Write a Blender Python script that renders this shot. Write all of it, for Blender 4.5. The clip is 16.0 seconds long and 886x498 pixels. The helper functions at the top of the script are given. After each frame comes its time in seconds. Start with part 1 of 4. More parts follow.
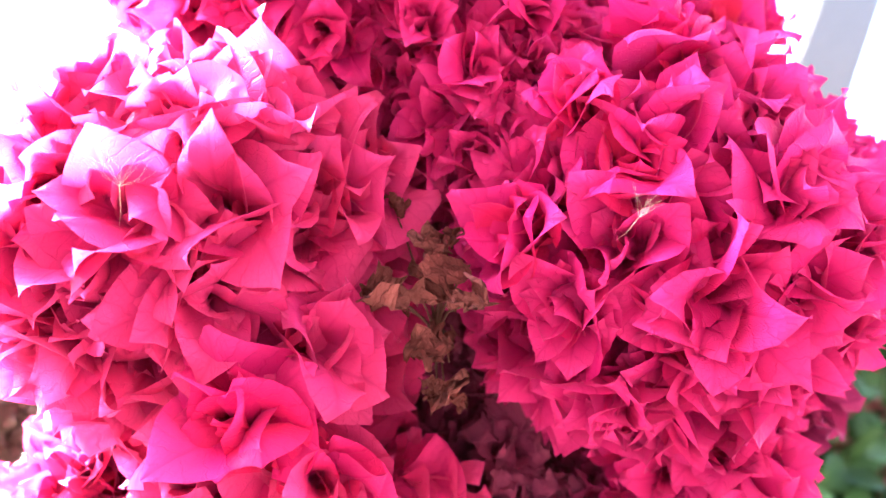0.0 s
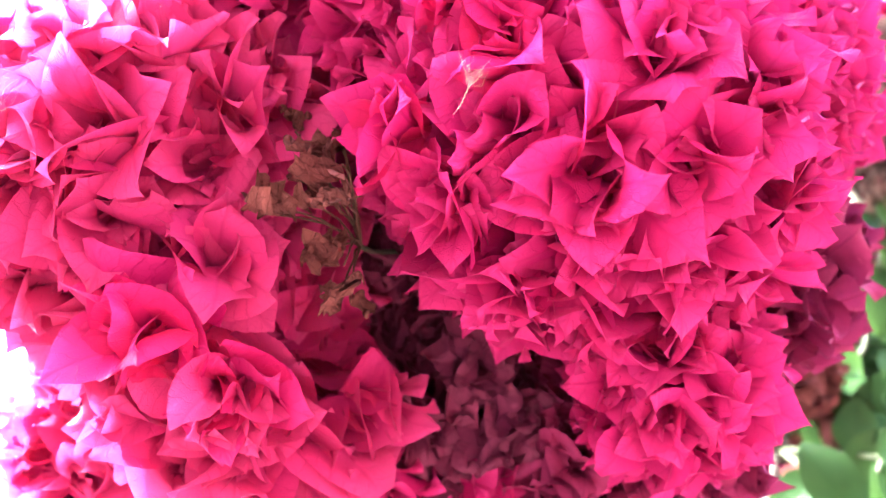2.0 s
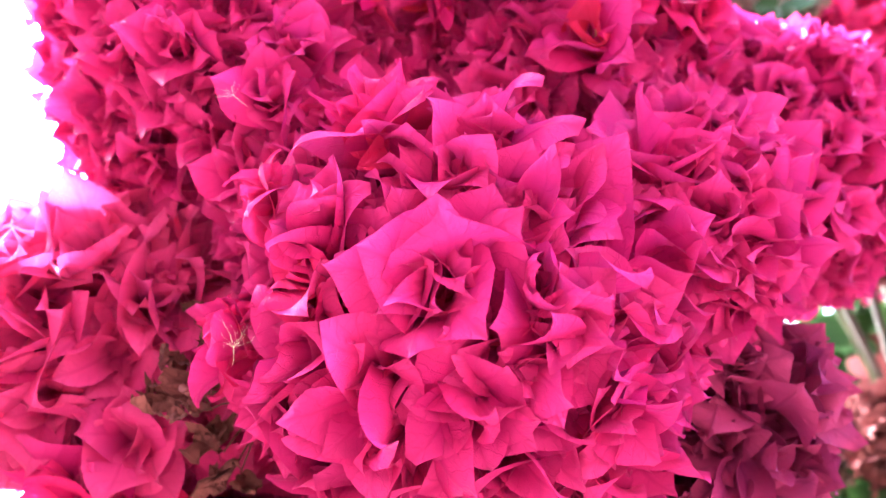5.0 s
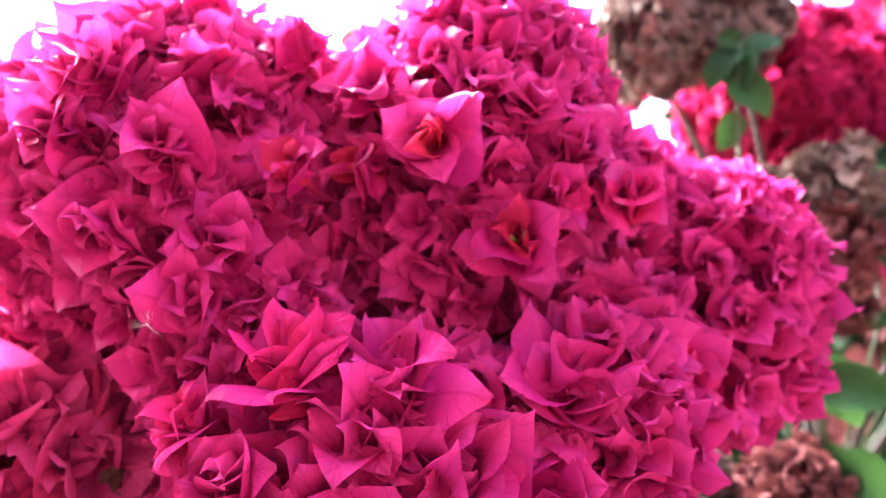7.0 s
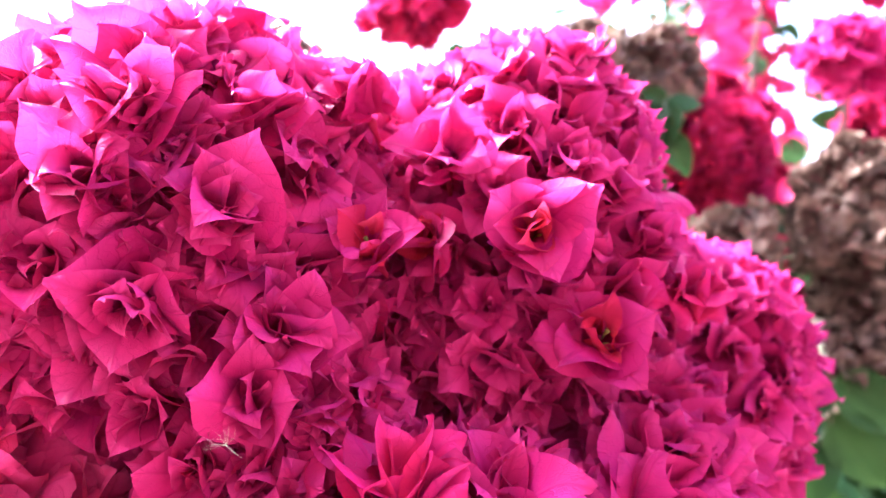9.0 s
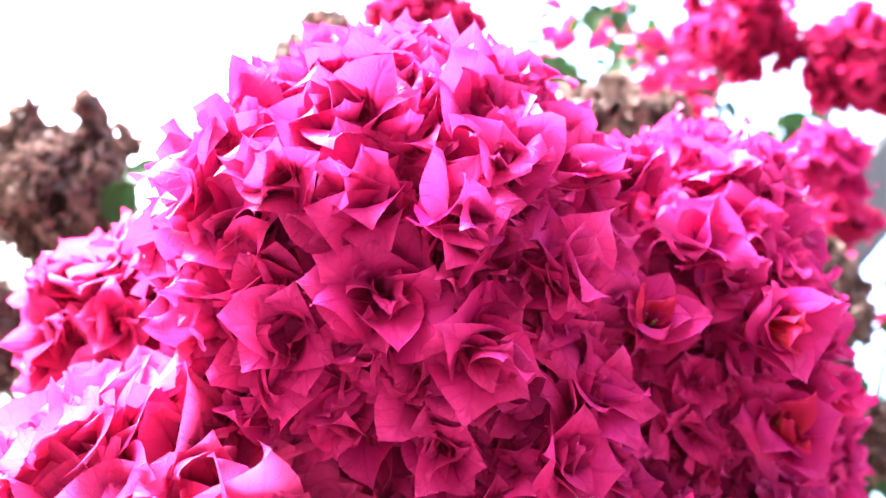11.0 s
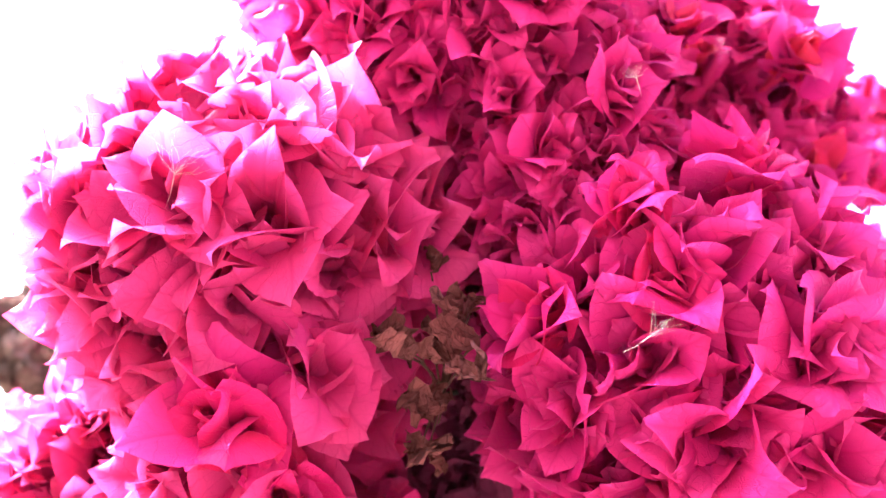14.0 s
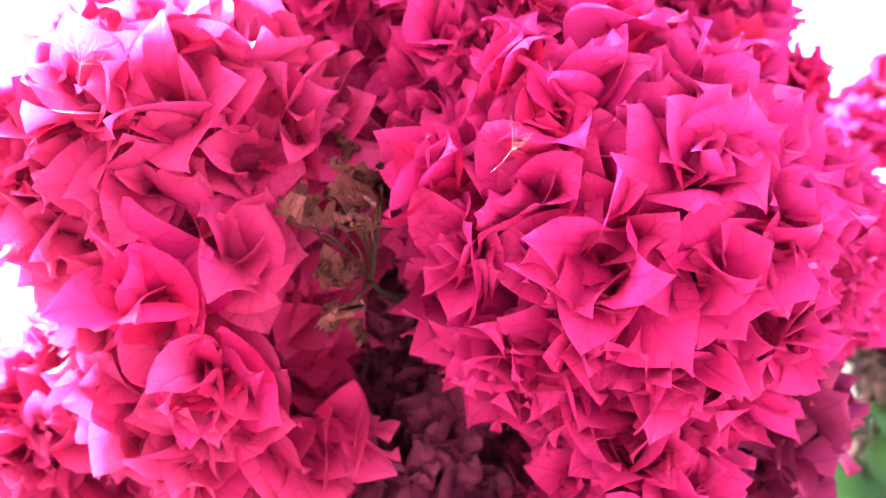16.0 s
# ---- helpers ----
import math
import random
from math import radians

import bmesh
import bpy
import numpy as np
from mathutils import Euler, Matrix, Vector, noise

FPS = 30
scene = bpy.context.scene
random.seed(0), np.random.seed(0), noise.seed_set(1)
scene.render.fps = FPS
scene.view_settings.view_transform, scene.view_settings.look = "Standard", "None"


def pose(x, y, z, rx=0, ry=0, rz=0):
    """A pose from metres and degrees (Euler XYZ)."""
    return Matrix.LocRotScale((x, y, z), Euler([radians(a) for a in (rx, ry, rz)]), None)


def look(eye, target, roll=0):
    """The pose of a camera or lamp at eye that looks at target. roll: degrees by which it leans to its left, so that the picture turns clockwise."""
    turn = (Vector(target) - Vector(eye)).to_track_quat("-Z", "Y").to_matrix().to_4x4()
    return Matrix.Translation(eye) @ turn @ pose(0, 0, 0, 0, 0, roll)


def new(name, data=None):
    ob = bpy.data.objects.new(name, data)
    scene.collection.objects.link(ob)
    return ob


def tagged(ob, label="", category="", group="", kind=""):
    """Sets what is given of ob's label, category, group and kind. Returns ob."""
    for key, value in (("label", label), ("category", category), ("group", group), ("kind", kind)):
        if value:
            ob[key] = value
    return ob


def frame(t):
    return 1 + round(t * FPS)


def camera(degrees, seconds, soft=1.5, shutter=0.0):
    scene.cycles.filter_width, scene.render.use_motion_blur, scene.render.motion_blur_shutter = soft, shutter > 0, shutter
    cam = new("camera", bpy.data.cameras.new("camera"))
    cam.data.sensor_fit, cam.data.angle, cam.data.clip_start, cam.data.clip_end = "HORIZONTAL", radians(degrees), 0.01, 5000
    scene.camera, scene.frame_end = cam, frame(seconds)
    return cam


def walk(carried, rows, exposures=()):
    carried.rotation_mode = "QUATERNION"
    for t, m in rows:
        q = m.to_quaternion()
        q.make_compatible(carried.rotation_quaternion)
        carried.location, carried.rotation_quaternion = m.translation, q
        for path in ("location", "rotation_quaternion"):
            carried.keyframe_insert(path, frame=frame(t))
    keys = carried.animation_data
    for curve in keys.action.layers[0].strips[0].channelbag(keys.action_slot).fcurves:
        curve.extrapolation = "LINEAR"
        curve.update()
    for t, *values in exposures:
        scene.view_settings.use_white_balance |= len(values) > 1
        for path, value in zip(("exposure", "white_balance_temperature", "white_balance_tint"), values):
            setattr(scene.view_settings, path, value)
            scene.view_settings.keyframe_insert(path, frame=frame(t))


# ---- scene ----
cam = camera(58.0, 16.0)
PATH = [
    (0.0, (0.0057, -0.0028, 1.6103), (0.0059, 0.2254, 1.7124), -0.02),
    (0.5, (0.0254, 0.0059, 1.6137), (0.0109, 0.2376, 1.7065), 1.54),
    (1.0, (0.0480, 0.0145, 1.6159), (0.0236, 0.2449, 1.7099), 2.12),
    (1.5, (0.0732, 0.0164, 1.6060), (0.0342, 0.2447, 1.7002), 1.98),
    (2.0, (0.0809, 0.0172, 1.5902), (0.0290, 0.2415, 1.6876), 0.65),
    (2.5, (0.0940, 0.0148, 1.5769), (0.0244, 0.2299, 1.6836), -0.75),
    (3.0, (0.1292, 0.0246, 1.5691), (0.0370, 0.2301, 1.6776), -0.10),
    (3.5, (0.1753, 0.0278, 1.5828), (0.0653, 0.2274, 1.6855), 0.26),
    (3.7, (0.1863, 0.0230, 1.5984), (0.0686, 0.2203, 1.6970), 0.48),
    (5.8, (0.2004, 0.0267, 1.6897), (0.0736, 0.2305, 1.7595), 6.88),
    (6.0, (0.2029, 0.0234, 1.7013), (0.0742, 0.2271, 1.7682), 6.96),
    (6.5, (0.2168, 0.0113, 1.7374), (0.0937, 0.2218, 1.7926), 7.74),
    (7.0, (0.2129, 0.0006, 1.7635), (0.0978, 0.2188, 1.8044), 7.98),
    (7.5, (0.2002, 0.0028, 1.7730), (0.1035, 0.2311, 1.8051), 9.05),
    (8.0, (0.1843, 0.0110, 1.7674), (0.1045, 0.2455, 1.8011), 8.97),
    (8.5, (0.1504, 0.0059, 1.7720), (0.0848, 0.2437, 1.8128), 8.70),
    (9.0, (0.1172, -0.0081, 1.7849), (0.0620, 0.2311, 1.8324), 9.86),
    (9.5, (0.0781, -0.0073, 1.7876), (0.0416, 0.2357, 1.8336), 12.66),
    (10.0, (0.0372, -0.0076, 1.7760), (0.0176, 0.2353, 1.8320), 15.22),
    (10.2, (0.0257, -0.0116, 1.7766), (0.0112, 0.2322, 1.8300), 16.34),
    (12.3, (-0.0490, -0.0512, 1.7187), (-0.0455, 0.1897, 1.7854), 17.64),
    (12.5, (-0.0423, -0.0409, 1.6925), (-0.0409, 0.1959, 1.7727), 17.86),
    (13.0, (-0.0270, -0.0281, 1.6622), (-0.0331, 0.2040, 1.7549), 17.86),
    (13.5, (-0.0068, -0.0218, 1.6372), (-0.0246, 0.2056, 1.7395), 17.71),
    (14.0, (0.0250, -0.0069, 1.6150), (-0.0075, 0.2147, 1.7260), 19.02),
    (14.5, (0.0364, 0.0016, 1.5947), (-0.0024, 0.2204, 1.7092), 18.11),
    (15.0, (0.0506, 0.0107, 1.5826), (0.0056, 0.2271, 1.6993), 18.69),
    (15.5, (0.0644, 0.0167, 1.5716), (0.0134, 0.2293, 1.6929), 18.61),
    (16.0, (0.0834, 0.0147, 1.5738), (0.0270, 0.2243, 1.6978), 16.91),
]
EXPOSURES = [(0.0, 6.1, 5900, 10), (3.7, 6.05, 5600, 10), (6.0, 5.42, 5600, 10), (7.5, 5.05, 5600, 10), (9.0, 5.28, 5500, 10), (10.2, 5.08, 5500, 10), (12.4, 5.35, 5500, 10), (14.0, 5.85, 5500, 10), (16.0, 6.03, 5400, 10)]
walk(cam, [(t, look(eye, target, roll)) for t, eye, target, roll in PATH], EXPOSURES)
cam.data.dof.use_dof = True
cam.data.dof.focus_distance = 0.205
cam.data.dof.aperture_fstop = 11.0
SKY_STRENGTH, SUN_STRENGTH = 0.088, 2.0

# ---- light ----
world = bpy.data.worlds.new("world")
scene.world = world
world.use_nodes = True
wn = world.node_tree
sky = wn.nodes.new("ShaderNodeTexSky")
sky.sky_type = "NISHITA"
sky.sun_disc = False
sky.sun_elevation, sky.sun_rotation = radians(38), radians(-72)
sky.air_density, sky.dust_density, sky.ozone_density = 0.5, 6.0, 0.4
wn.links.new(sky.outputs[0], wn.nodes["Background"].inputs[0])
wn.nodes["Background"].inputs[1].default_value = SKY_STRENGTH
sun_data = bpy.data.lights.new("sun", "SUN")
sun_data.energy, sun_data.angle, sun_data.color = SUN_STRENGTH, radians(35), (1.0, 0.95, 0.88)
sun = new("sun", sun_data)
sun.matrix_world = look((-4.6, 1.7, 5.6), (0.0, 0.2, 1.7))


# ---- materials ----
def material(name):
    m = bpy.data.materials.new(name)
    m.use_nodes = True
    m.node_tree.nodes.clear()
    return m, m.node_tree


def node(tree, kind, **values):
    n = tree.nodes.new(kind)
    for key, value in values.items():
        if key == "op":
            n.operation = value
        elif key == "blend":
            n.data_type, n.blend_type = "RGBA", value
    return n


def maths(tree, op, a, b=None, c=None):
    n = tree.nodes.new("ShaderNodeMath")
    n.operation = op
    for i, v in enumerate((a, b, c)):
        if v is None:
            continue
        if isinstance(v, (int, float)):
            n.inputs[i].default_value = v
        else:
            tree.links.new(v, n.inputs[i])
    return n.outputs[0]


def noise_at(tree, scale, detail=3.0, vector=None):
    n = tree.nodes.new("ShaderNodeTexNoise")
    n.inputs["Scale"].default_value, n.inputs["Detail"].default_value = scale, detail
    if vector is not None:
        tree.links.new(vector, n.inputs["Vector"])
    return n.outputs["Fac"]


def ramp(tree, fac, stops):
    n = tree.nodes.new("ShaderNodeValToRGB")
    while len(n.color_ramp.elements) < len(stops):
        n.color_ramp.elements.new(0.5)
    for e, (p, c) in zip(n.color_ramp.elements, stops):
        e.position, e.color = p, (*c, 1)
    tree.links.new(fac, n.inputs[0])
    return n.outputs[0]


def mix(tree, fac, a, b, blend="MIX"):
    n = tree.nodes.new("ShaderNodeMix")
    n.data_type, n.blend_type = "RGBA", blend
    for socket, v in ((n.inputs["Factor"], fac), (n.inputs["A"], a), (n.inputs["B"], b)):
        if isinstance(v, (int, float)):
            socket.default_value = v
        elif isinstance(v, tuple):
            socket.default_value = (*v, 1)
        else:
            tree.links.new(v, socket)
    return n.outputs["Result"]


def variation(tree):
    """A random number for each piece, whether it is an object of its own or an island of a joined mesh."""
    info = tree.nodes.new("ShaderNodeObjectInfo")
    geo = tree.nodes.new("ShaderNodeNewGeometry")
    return maths(tree, "FRACT", maths(tree, "ADD", info.outputs["Random"], maths(tree, "MULTIPLY", geo.outputs["Random Per Island"], 7.31)))


def veins(tree, ribs):
    """Netted veins of a leaf from its UV: a midrib, side veins and a fine net, as lines of 0 to 1."""
    uv = tree.nodes.new("ShaderNodeUVMap")
    xyz = tree.nodes.new("ShaderNodeSeparateXYZ")
    tree.links.new(uv.outputs[0], xyz.inputs[0])
    across = maths(tree, "ABSOLUTE", maths(tree, "SUBTRACT", xyz.outputs[0], 0.5))
    mid = maths(tree, "SMOOTH_MAX", maths(tree, "SUBTRACT", 1.0, maths(tree, "MULTIPLY", across, 26.0)), 0.0, 0.05)
    wob = maths(tree, "MULTIPLY", noise_at(tree, 9.0, 2.0, uv.outputs[0]), 0.9)
    along = maths(tree, "ADD", maths(tree, "SUBTRACT", maths(tree, "MULTIPLY", xyz.outputs[1], ribs), maths(tree, "MULTIPLY", across, ribs * 0.9)), wob)
    saw = maths(tree, "ABSOLUTE", maths(tree, "SUBTRACT", maths(tree, "FRACT", along), 0.5))
    side = maths(tree, "SMOOTH_MAX", maths(tree, "SUBTRACT", 1.0, maths(tree, "MULTIPLY", saw, 14.0)), 0.0, 0.05)
    cells = tree.nodes.new("ShaderNodeTexVoronoi")
    cells.feature = "DISTANCE_TO_EDGE"
    cells.inputs["Scale"].default_value = 17.0
    tree.links.new(uv.outputs[0], cells.inputs["Vector"])
    net = maths(tree, "SMOOTH_MAX", maths(tree, "SUBTRACT", 1.0, maths(tree, "MULTIPLY", cells.outputs["Distance"], 16.0)), 0.0, 0.05)
    lines = maths(tree, "MAXIMUM", mid, maths(tree, "MAXIMUM", maths(tree, "MULTIPLY", side, 0.8), maths(tree, "MULTIPLY", net, 0.35)))
    return lines, xyz.outputs[1], uv.outputs[0]


def petal_material(name, low, high, base, tip, glow, through_part, rough, vein_dark, vein_bump, ribs=6.0, crinkle=0.0, sheen=0.25):
    """Thin bract or leaf: diffuse and glossy front with light coming through, veined, different from piece to piece."""
    m, t = material(name)
    lines, along, uv = veins(t, ribs)
    rand = variation(t)
    colour = mix(t, rand, low, high)
    blot = noise_at(t, 3.0, 4.0, uv)
    colour = mix(t, maths(t, "MULTIPLY", ramp(t, blot, ((0.35, (0, 0, 0)), (0.75, (1, 1, 1)))), 0.45), colour, base)
    colour = mix(t, maths(t, "MULTIPLY", maths(t, "POWER", along, 3.0), 0.5), colour, tip)
    veined = mix(t, maths(t, "MULTIPLY", lines, vein_dark), colour, base)
    grain = noise_at(t, 60.0, 3.0, uv)
    relief = maths(t, "ADD", maths(t, "MULTIPLY", lines, -1.0), maths(t, "MULTIPLY", grain, 0.4))
    if crinkle:
        relief = maths(t, "ADD", relief, maths(t, "MULTIPLY", noise_at(t, 12.0, 6.0, uv), crinkle))
    bump = node(t, "ShaderNodeBump")
    bump.inputs["Strength"].default_value, bump.inputs["Distance"].default_value = vein_bump, 0.0006
    t.links.new(relief, bump.inputs["Height"])
    p = node(t, "ShaderNodeBsdfPrincipled")
    t.links.new(veined, p.inputs["Base Color"])
    p.inputs["Roughness"].default_value = rough
    p.inputs["Specular IOR Level"].default_value = 0.06
    p.inputs["Sheen Weight"].default_value, p.inputs["Sheen Roughness"].default_value = sheen, 0.4
    t.links.new(bump.outputs[0], p.inputs["Normal"])
    tr = node(t, "ShaderNodeBsdfTranslucent")
    t.links.new(mix(t, 0.55, veined, glow), tr.inputs["Color"])
    t.links.new(bump.outputs[0], tr.inputs["Normal"])
    blend = node(t, "ShaderNodeMixShader")
    blend.inputs[0].default_value = through_part
    t.links.new(p.outputs[0], blend.inputs[1])
    t.links.new(tr.outputs[0], blend.inputs[2])
    out = node(t, "ShaderNodeOutputMaterial")
    t.links.new(blend.outputs[0], out.inputs[0])
    return m


def plain_material(name, low, high, scale, rough, bump_strength, bump_scale, metal=0.0):
    m, t = material(name)
    co = t.nodes.new("ShaderNodeTexCoord")
    n1 = noise_at(t, scale, 5.0, co.outputs["Object"])
    n2 = noise_at(t, bump_scale, 6.0, co.outputs["Object"])
    colour = mix(t, ramp(t, maths(t, "ADD", maths(t, "MULTIPLY", n1, 0.65), maths(t, "MULTIPLY", n2, 0.35)), ((0.32, (0, 0, 0)), (0.68, (1, 1, 1)))), low, high)
    bump = node(t, "ShaderNodeBump")
    bump.inputs["Strength"].default_value, bump.inputs["Distance"].default_value = bump_strength, 0.002
    t.links.new(n2, bump.inputs["Height"])
    p = node(t, "ShaderNodeBsdfPrincipled")
    t.links.new(colour, p.inputs["Base Color"])
    p.inputs["Roughness"].default_value, p.inputs["Metallic"].default_value = rough, metal
    t.links.new(bump.outputs[0], p.inputs["Normal"])
    out = node(t, "ShaderNodeOutputMaterial")
    t.links.new(p.outputs[0], out.inputs[0])
    return m


# The paler violet tip colour also paints in sky sheen on the rims.
MAGENTA = petal_material("magenta_bract", (0.43, 0.004, 0.134), (0.61, 0.014, 0.178), (0.30, 0.001, 0.075), (0.63, 0.062, 0.265), (0.79, 0.058, 0.265), 0.25, 0.46, 0.40, 0.45, sheen=0.0)
# Lit copy of magenta: bright haze over the left heads, paled into the colour.
HAZED_MAGENTA = petal_material("hazed_magenta_bract", (0.465, 0.012, 0.148), (0.655, 0.036, 0.204), (0.335, 0.004, 0.085), (0.675, 0.094, 0.295), (0.855, 0.095, 0.305), 0.36, 0.46, 0.40, 0.45, sheen=0.0)
CORAL = petal_material("coral_bract", (0.54, 0.008, 0.14), (0.62, 0.016, 0.105), (0.46, 0.005, 0.09), (0.60, 0.030, 0.24), (0.80, 0.04, 0.20), 0.30, 0.40, 0.40, 0.45, sheen=0.0)
YOUNG = petal_material("young_bract", (0.52, 0.012, 0.085), (0.58, 0.024, 0.062), (0.44, 0.008, 0.05), (0.60, 0.020, 0.18), (0.78, 0.06, 0.10), 0.36, 0.40, 0.40, 0.40, sheen=0.0)
# Withered mauve, darkened further to paint in the deep shade of the hollow.
FADED_SHADED = petal_material("faded_shaded_bract", (0.115, 0.012, 0.050), (0.24, 0.034, 0.098), (0.06, 0.007, 0.030), (0.24, 0.055, 0.11), (0.22, 0.03, 0.085), 0.18, 0.6, 0.5, 0.5, crinkle=1.0, sheen=0.0)
# Mauve tint plus painted shade: the darker bracts of the lower right heads.
SHADED_MAUVE = petal_material("shaded_mauve_bract", (0.23, 0.014, 0.085), (0.37, 0.034, 0.130), (0.13, 0.007, 0.050), (0.32, 0.045, 0.14), (0.38, 0.035, 0.13), 0.20, 0.52, 0.45, 0.5, crinkle=0.4, sheen=0.0)
DRIED = petal_material("dried_bract", (0.15, 0.038, 0.040), (0.29, 0.098, 0.096), (0.045, 0.012, 0.012), (0.22, 0.075, 0.072), (0.20, 0.06, 0.055), 0.12, 0.75, 0.7, 0.9, crinkle=3.0, sheen=0.0)
ASHEN = petal_material("ashen_bract", (0.125, 0.085, 0.070), (0.30, 0.205, 0.170), (0.055, 0.037, 0.031), (0.26, 0.17, 0.14), (0.22, 0.13, 0.10), 0.15, 0.8, 0.6, 0.8, crinkle=2.0, sheen=0.0)
CRIMSON = petal_material("crimson_bract", (0.36, 0.008, 0.070), (0.52, 0.020, 0.105), (0.26, 0.005, 0.048), (0.50, 0.022, 0.13), (0.66, 0.03, 0.15), 0.36, 0.45, 0.3, 0.3, sheen=0.0)
LEAF = petal_material("green_leaf", (0.014, 0.038, 0.014), (0.034, 0.074, 0.022), (0.010, 0.028, 0.010), (0.040, 0.085, 0.024), (0.07, 0.15, 0.028), 0.18, 0.38, 0.30, 0.35, ribs=8.0, sheen=0.0)
WHITE_PETAL = petal_material("white_petal", (0.72, 0.72, 0.62), (0.80, 0.80, 0.72), (0.62, 0.64, 0.48), (0.8, 0.8, 0.75), (0.85, 0.85, 0.7), 0.3, 0.5, 0.2, 0.2)
STAMEN = plain_material("stamen", (0.26, 0.25, 0.06), (0.42, 0.38, 0.12), 80.0, 0.5, 0.2, 300.0)
BARK = plain_material("bark", (0.020, 0.014, 0.010), (0.065, 0.045, 0.034), 25.0, 0.85, 0.9, 90.0)
DRY_STALK = plain_material("dry_stalk", (0.055, 0.018, 0.014), (0.12, 0.045, 0.034), 40.0, 0.9, 0.5, 160.0)
GREEN_STEM = plain_material("green_stem", (0.03, 0.05, 0.015), (0.07, 0.08, 0.03), 40.0, 0.6, 0.4, 160.0)
SILK = plain_material("silk", (0.82, 0.78, 0.72), (0.9, 0.87, 0.82), 50.0, 0.35, 0.1, 200.0)
SOIL = plain_material("soil", (0.028, 0.020, 0.014), (0.080, 0.058, 0.040), 1.4, 0.95, 1.0, 22.0)
# Dark colour for the two added light-blocking walls, so they bounce little.
BLOCK_DARK = plain_material("dark_sky_block", (0.065, 0.050, 0.042), (0.11, 0.085, 0.07), 1.2, 0.9, 0.5, 30.0)
STEEL = plain_material("painted_steel", (0.060, 0.060, 0.056), (0.080, 0.078, 0.072), 3.0, 0.5, 0.1, 60.0)


# ---- helpers for shapes ----
def mesh_from(name, verts, faces, mat, uvs=None, smooth=True):
    me = bpy.data.meshes.new(name)
    me.from_pydata(verts, [], faces)
    me.materials.append(mat)
    if uvs is not None:
        layer = me.uv_layers.new(name="UVMap")
        idx = np.empty(len(me.loops), dtype=np.int32)
        me.loops.foreach_get("vertex_index", idx)
        layer.data.foreach_set("uv", np.asarray(uvs, dtype=np.float32)[idx].ravel())
    if smooth:
        me.polygons.foreach_set("use_smooth", [True] * len(me.polygons))
    me.update()
    return me


OUTLINE = ((0, 0.16), (0.06, 0.47), (0.13, 0.75), (0.22, 0.94), (0.33, 1.0), (0.45, 0.99), (0.56, 0.92), (0.66, 0.80), (0.75, 0.64), (0.83, 0.45), (0.90, 0.26), (0.96, 0.10), (1.0, 0.0))

DRAWN = (0.12, 0.40, 0.68, 0.91, 1.02, 1.04, 0.99, 0.87, 0.67, 0.41, 0.19, 0.06, 0.0)  # widths of a bract with a drawn-out tip at the same stations


def blade(rng, length=1.0, width=0.8, cup=0.25, bend=(0.0, 0.5), wave=0.08, twist=0.1, fold=0.0, across=4, roll=0.0, hook=0.5):
    """Vertices, faces and UVs of a bract or leaf: it starts at the origin, grows along y, and its upper face looks along z."""
    verts, uvs, faces = [], [], []
    y = z = 0.0
    ph, ph2, last = rng.uniform(0, 6.28), rng.uniform(-1.2, 1.2), 0.0
    lop, sway = rng.uniform(-0.08, 0.08), rng.uniform(-0.16, 0.16)
    waves = rng.uniform(4.0, 7.5)
    for s, w in OUTLINE:
        mid = 0.5 * (s + last)
        ang = bend[0] + (bend[1] - bend[0]) * mid ** 1.3 + hook * max(0.0, mid - 0.75) * 4
        y += (s - last) * math.cos(ang)
        z -= (s - last) * math.sin(ang)
        last = s
        half = 0.5 * width * max(w, 0.012)
        side = lop * math.sin(s * 3.14) + sway * s ** 2.2
        for i in range(across + 1):
            u = i / across * 2 - 1
            lift = cup * half * u * u * 1.6 - fold * half * (1 - abs(u))
            lift += wave * abs(u) ** 1.5 * math.sin(ph + waves * s + (1.9 if u > 0 else 0) + ph2 * u) * min(1, 3 * s) * w
            lift += twist * u * half * s * 2 + roll * half * max(0.0, u) ** 2 * 1.5
            draw = 1 - 0.22 * abs(cup) * u * u
            verts.append((length * (half * u * draw + side), length * y, length * (z + lift)))
            uvs.append((0.5 + 0.5 * u * max(w, 0.02), s))
    for j in range(len(OUTLINE) - 1):
        for i in range(across):
            k = j * (across + 1) + i
            faces.append((k, k + 1, k + across + 2, k + across + 1))
    return verts, faces, uvs


def tube(points, radii, sides=7):
    """Vertices and faces of a round stem along points."""
    verts, faces = [], []
    pts = [Vector(p) for p in points]
    for n, p in enumerate(pts):
        d = (pts[min(n + 1, len(pts) - 1)] - pts[max(n - 1, 0)]).normalized()
        side = d.cross(Vector((0.31, 0.2, 0.93))).normalized()
        up = d.cross(side)
        for i in range(sides):
            a = 2 * math.pi * i / sides
            verts.append(tuple(p + radii[n] * (math.cos(a) * side + math.sin(a) * up)))
    for n in range(len(pts) - 1):
        for i in range(sides):
            j = (i + 1) % sides
            faces.append((n * sides + i, n * sides + j, (n + 1) * sides + j, (n + 1) * sides + i))
    faces.append(tuple(reversed(range(sides))))
    faces.append(tuple(range((len(pts) - 1) * sides, len(pts) * sides)))
    return verts, faces


def bowed(a, b, sag, n=8, jitter=0.0, rng=random):
    a, b = Vector(a), Vector(b)
    return [a.lerp(b, i / n) + Vector((0, 0, sag * 4 * (i / n) * (1 - i / n))) + (Vector([rng.uniform(-jitter, jitter) for _ in range(3)]) if 0 < i < n else Vector()) for i in range(n + 1)]


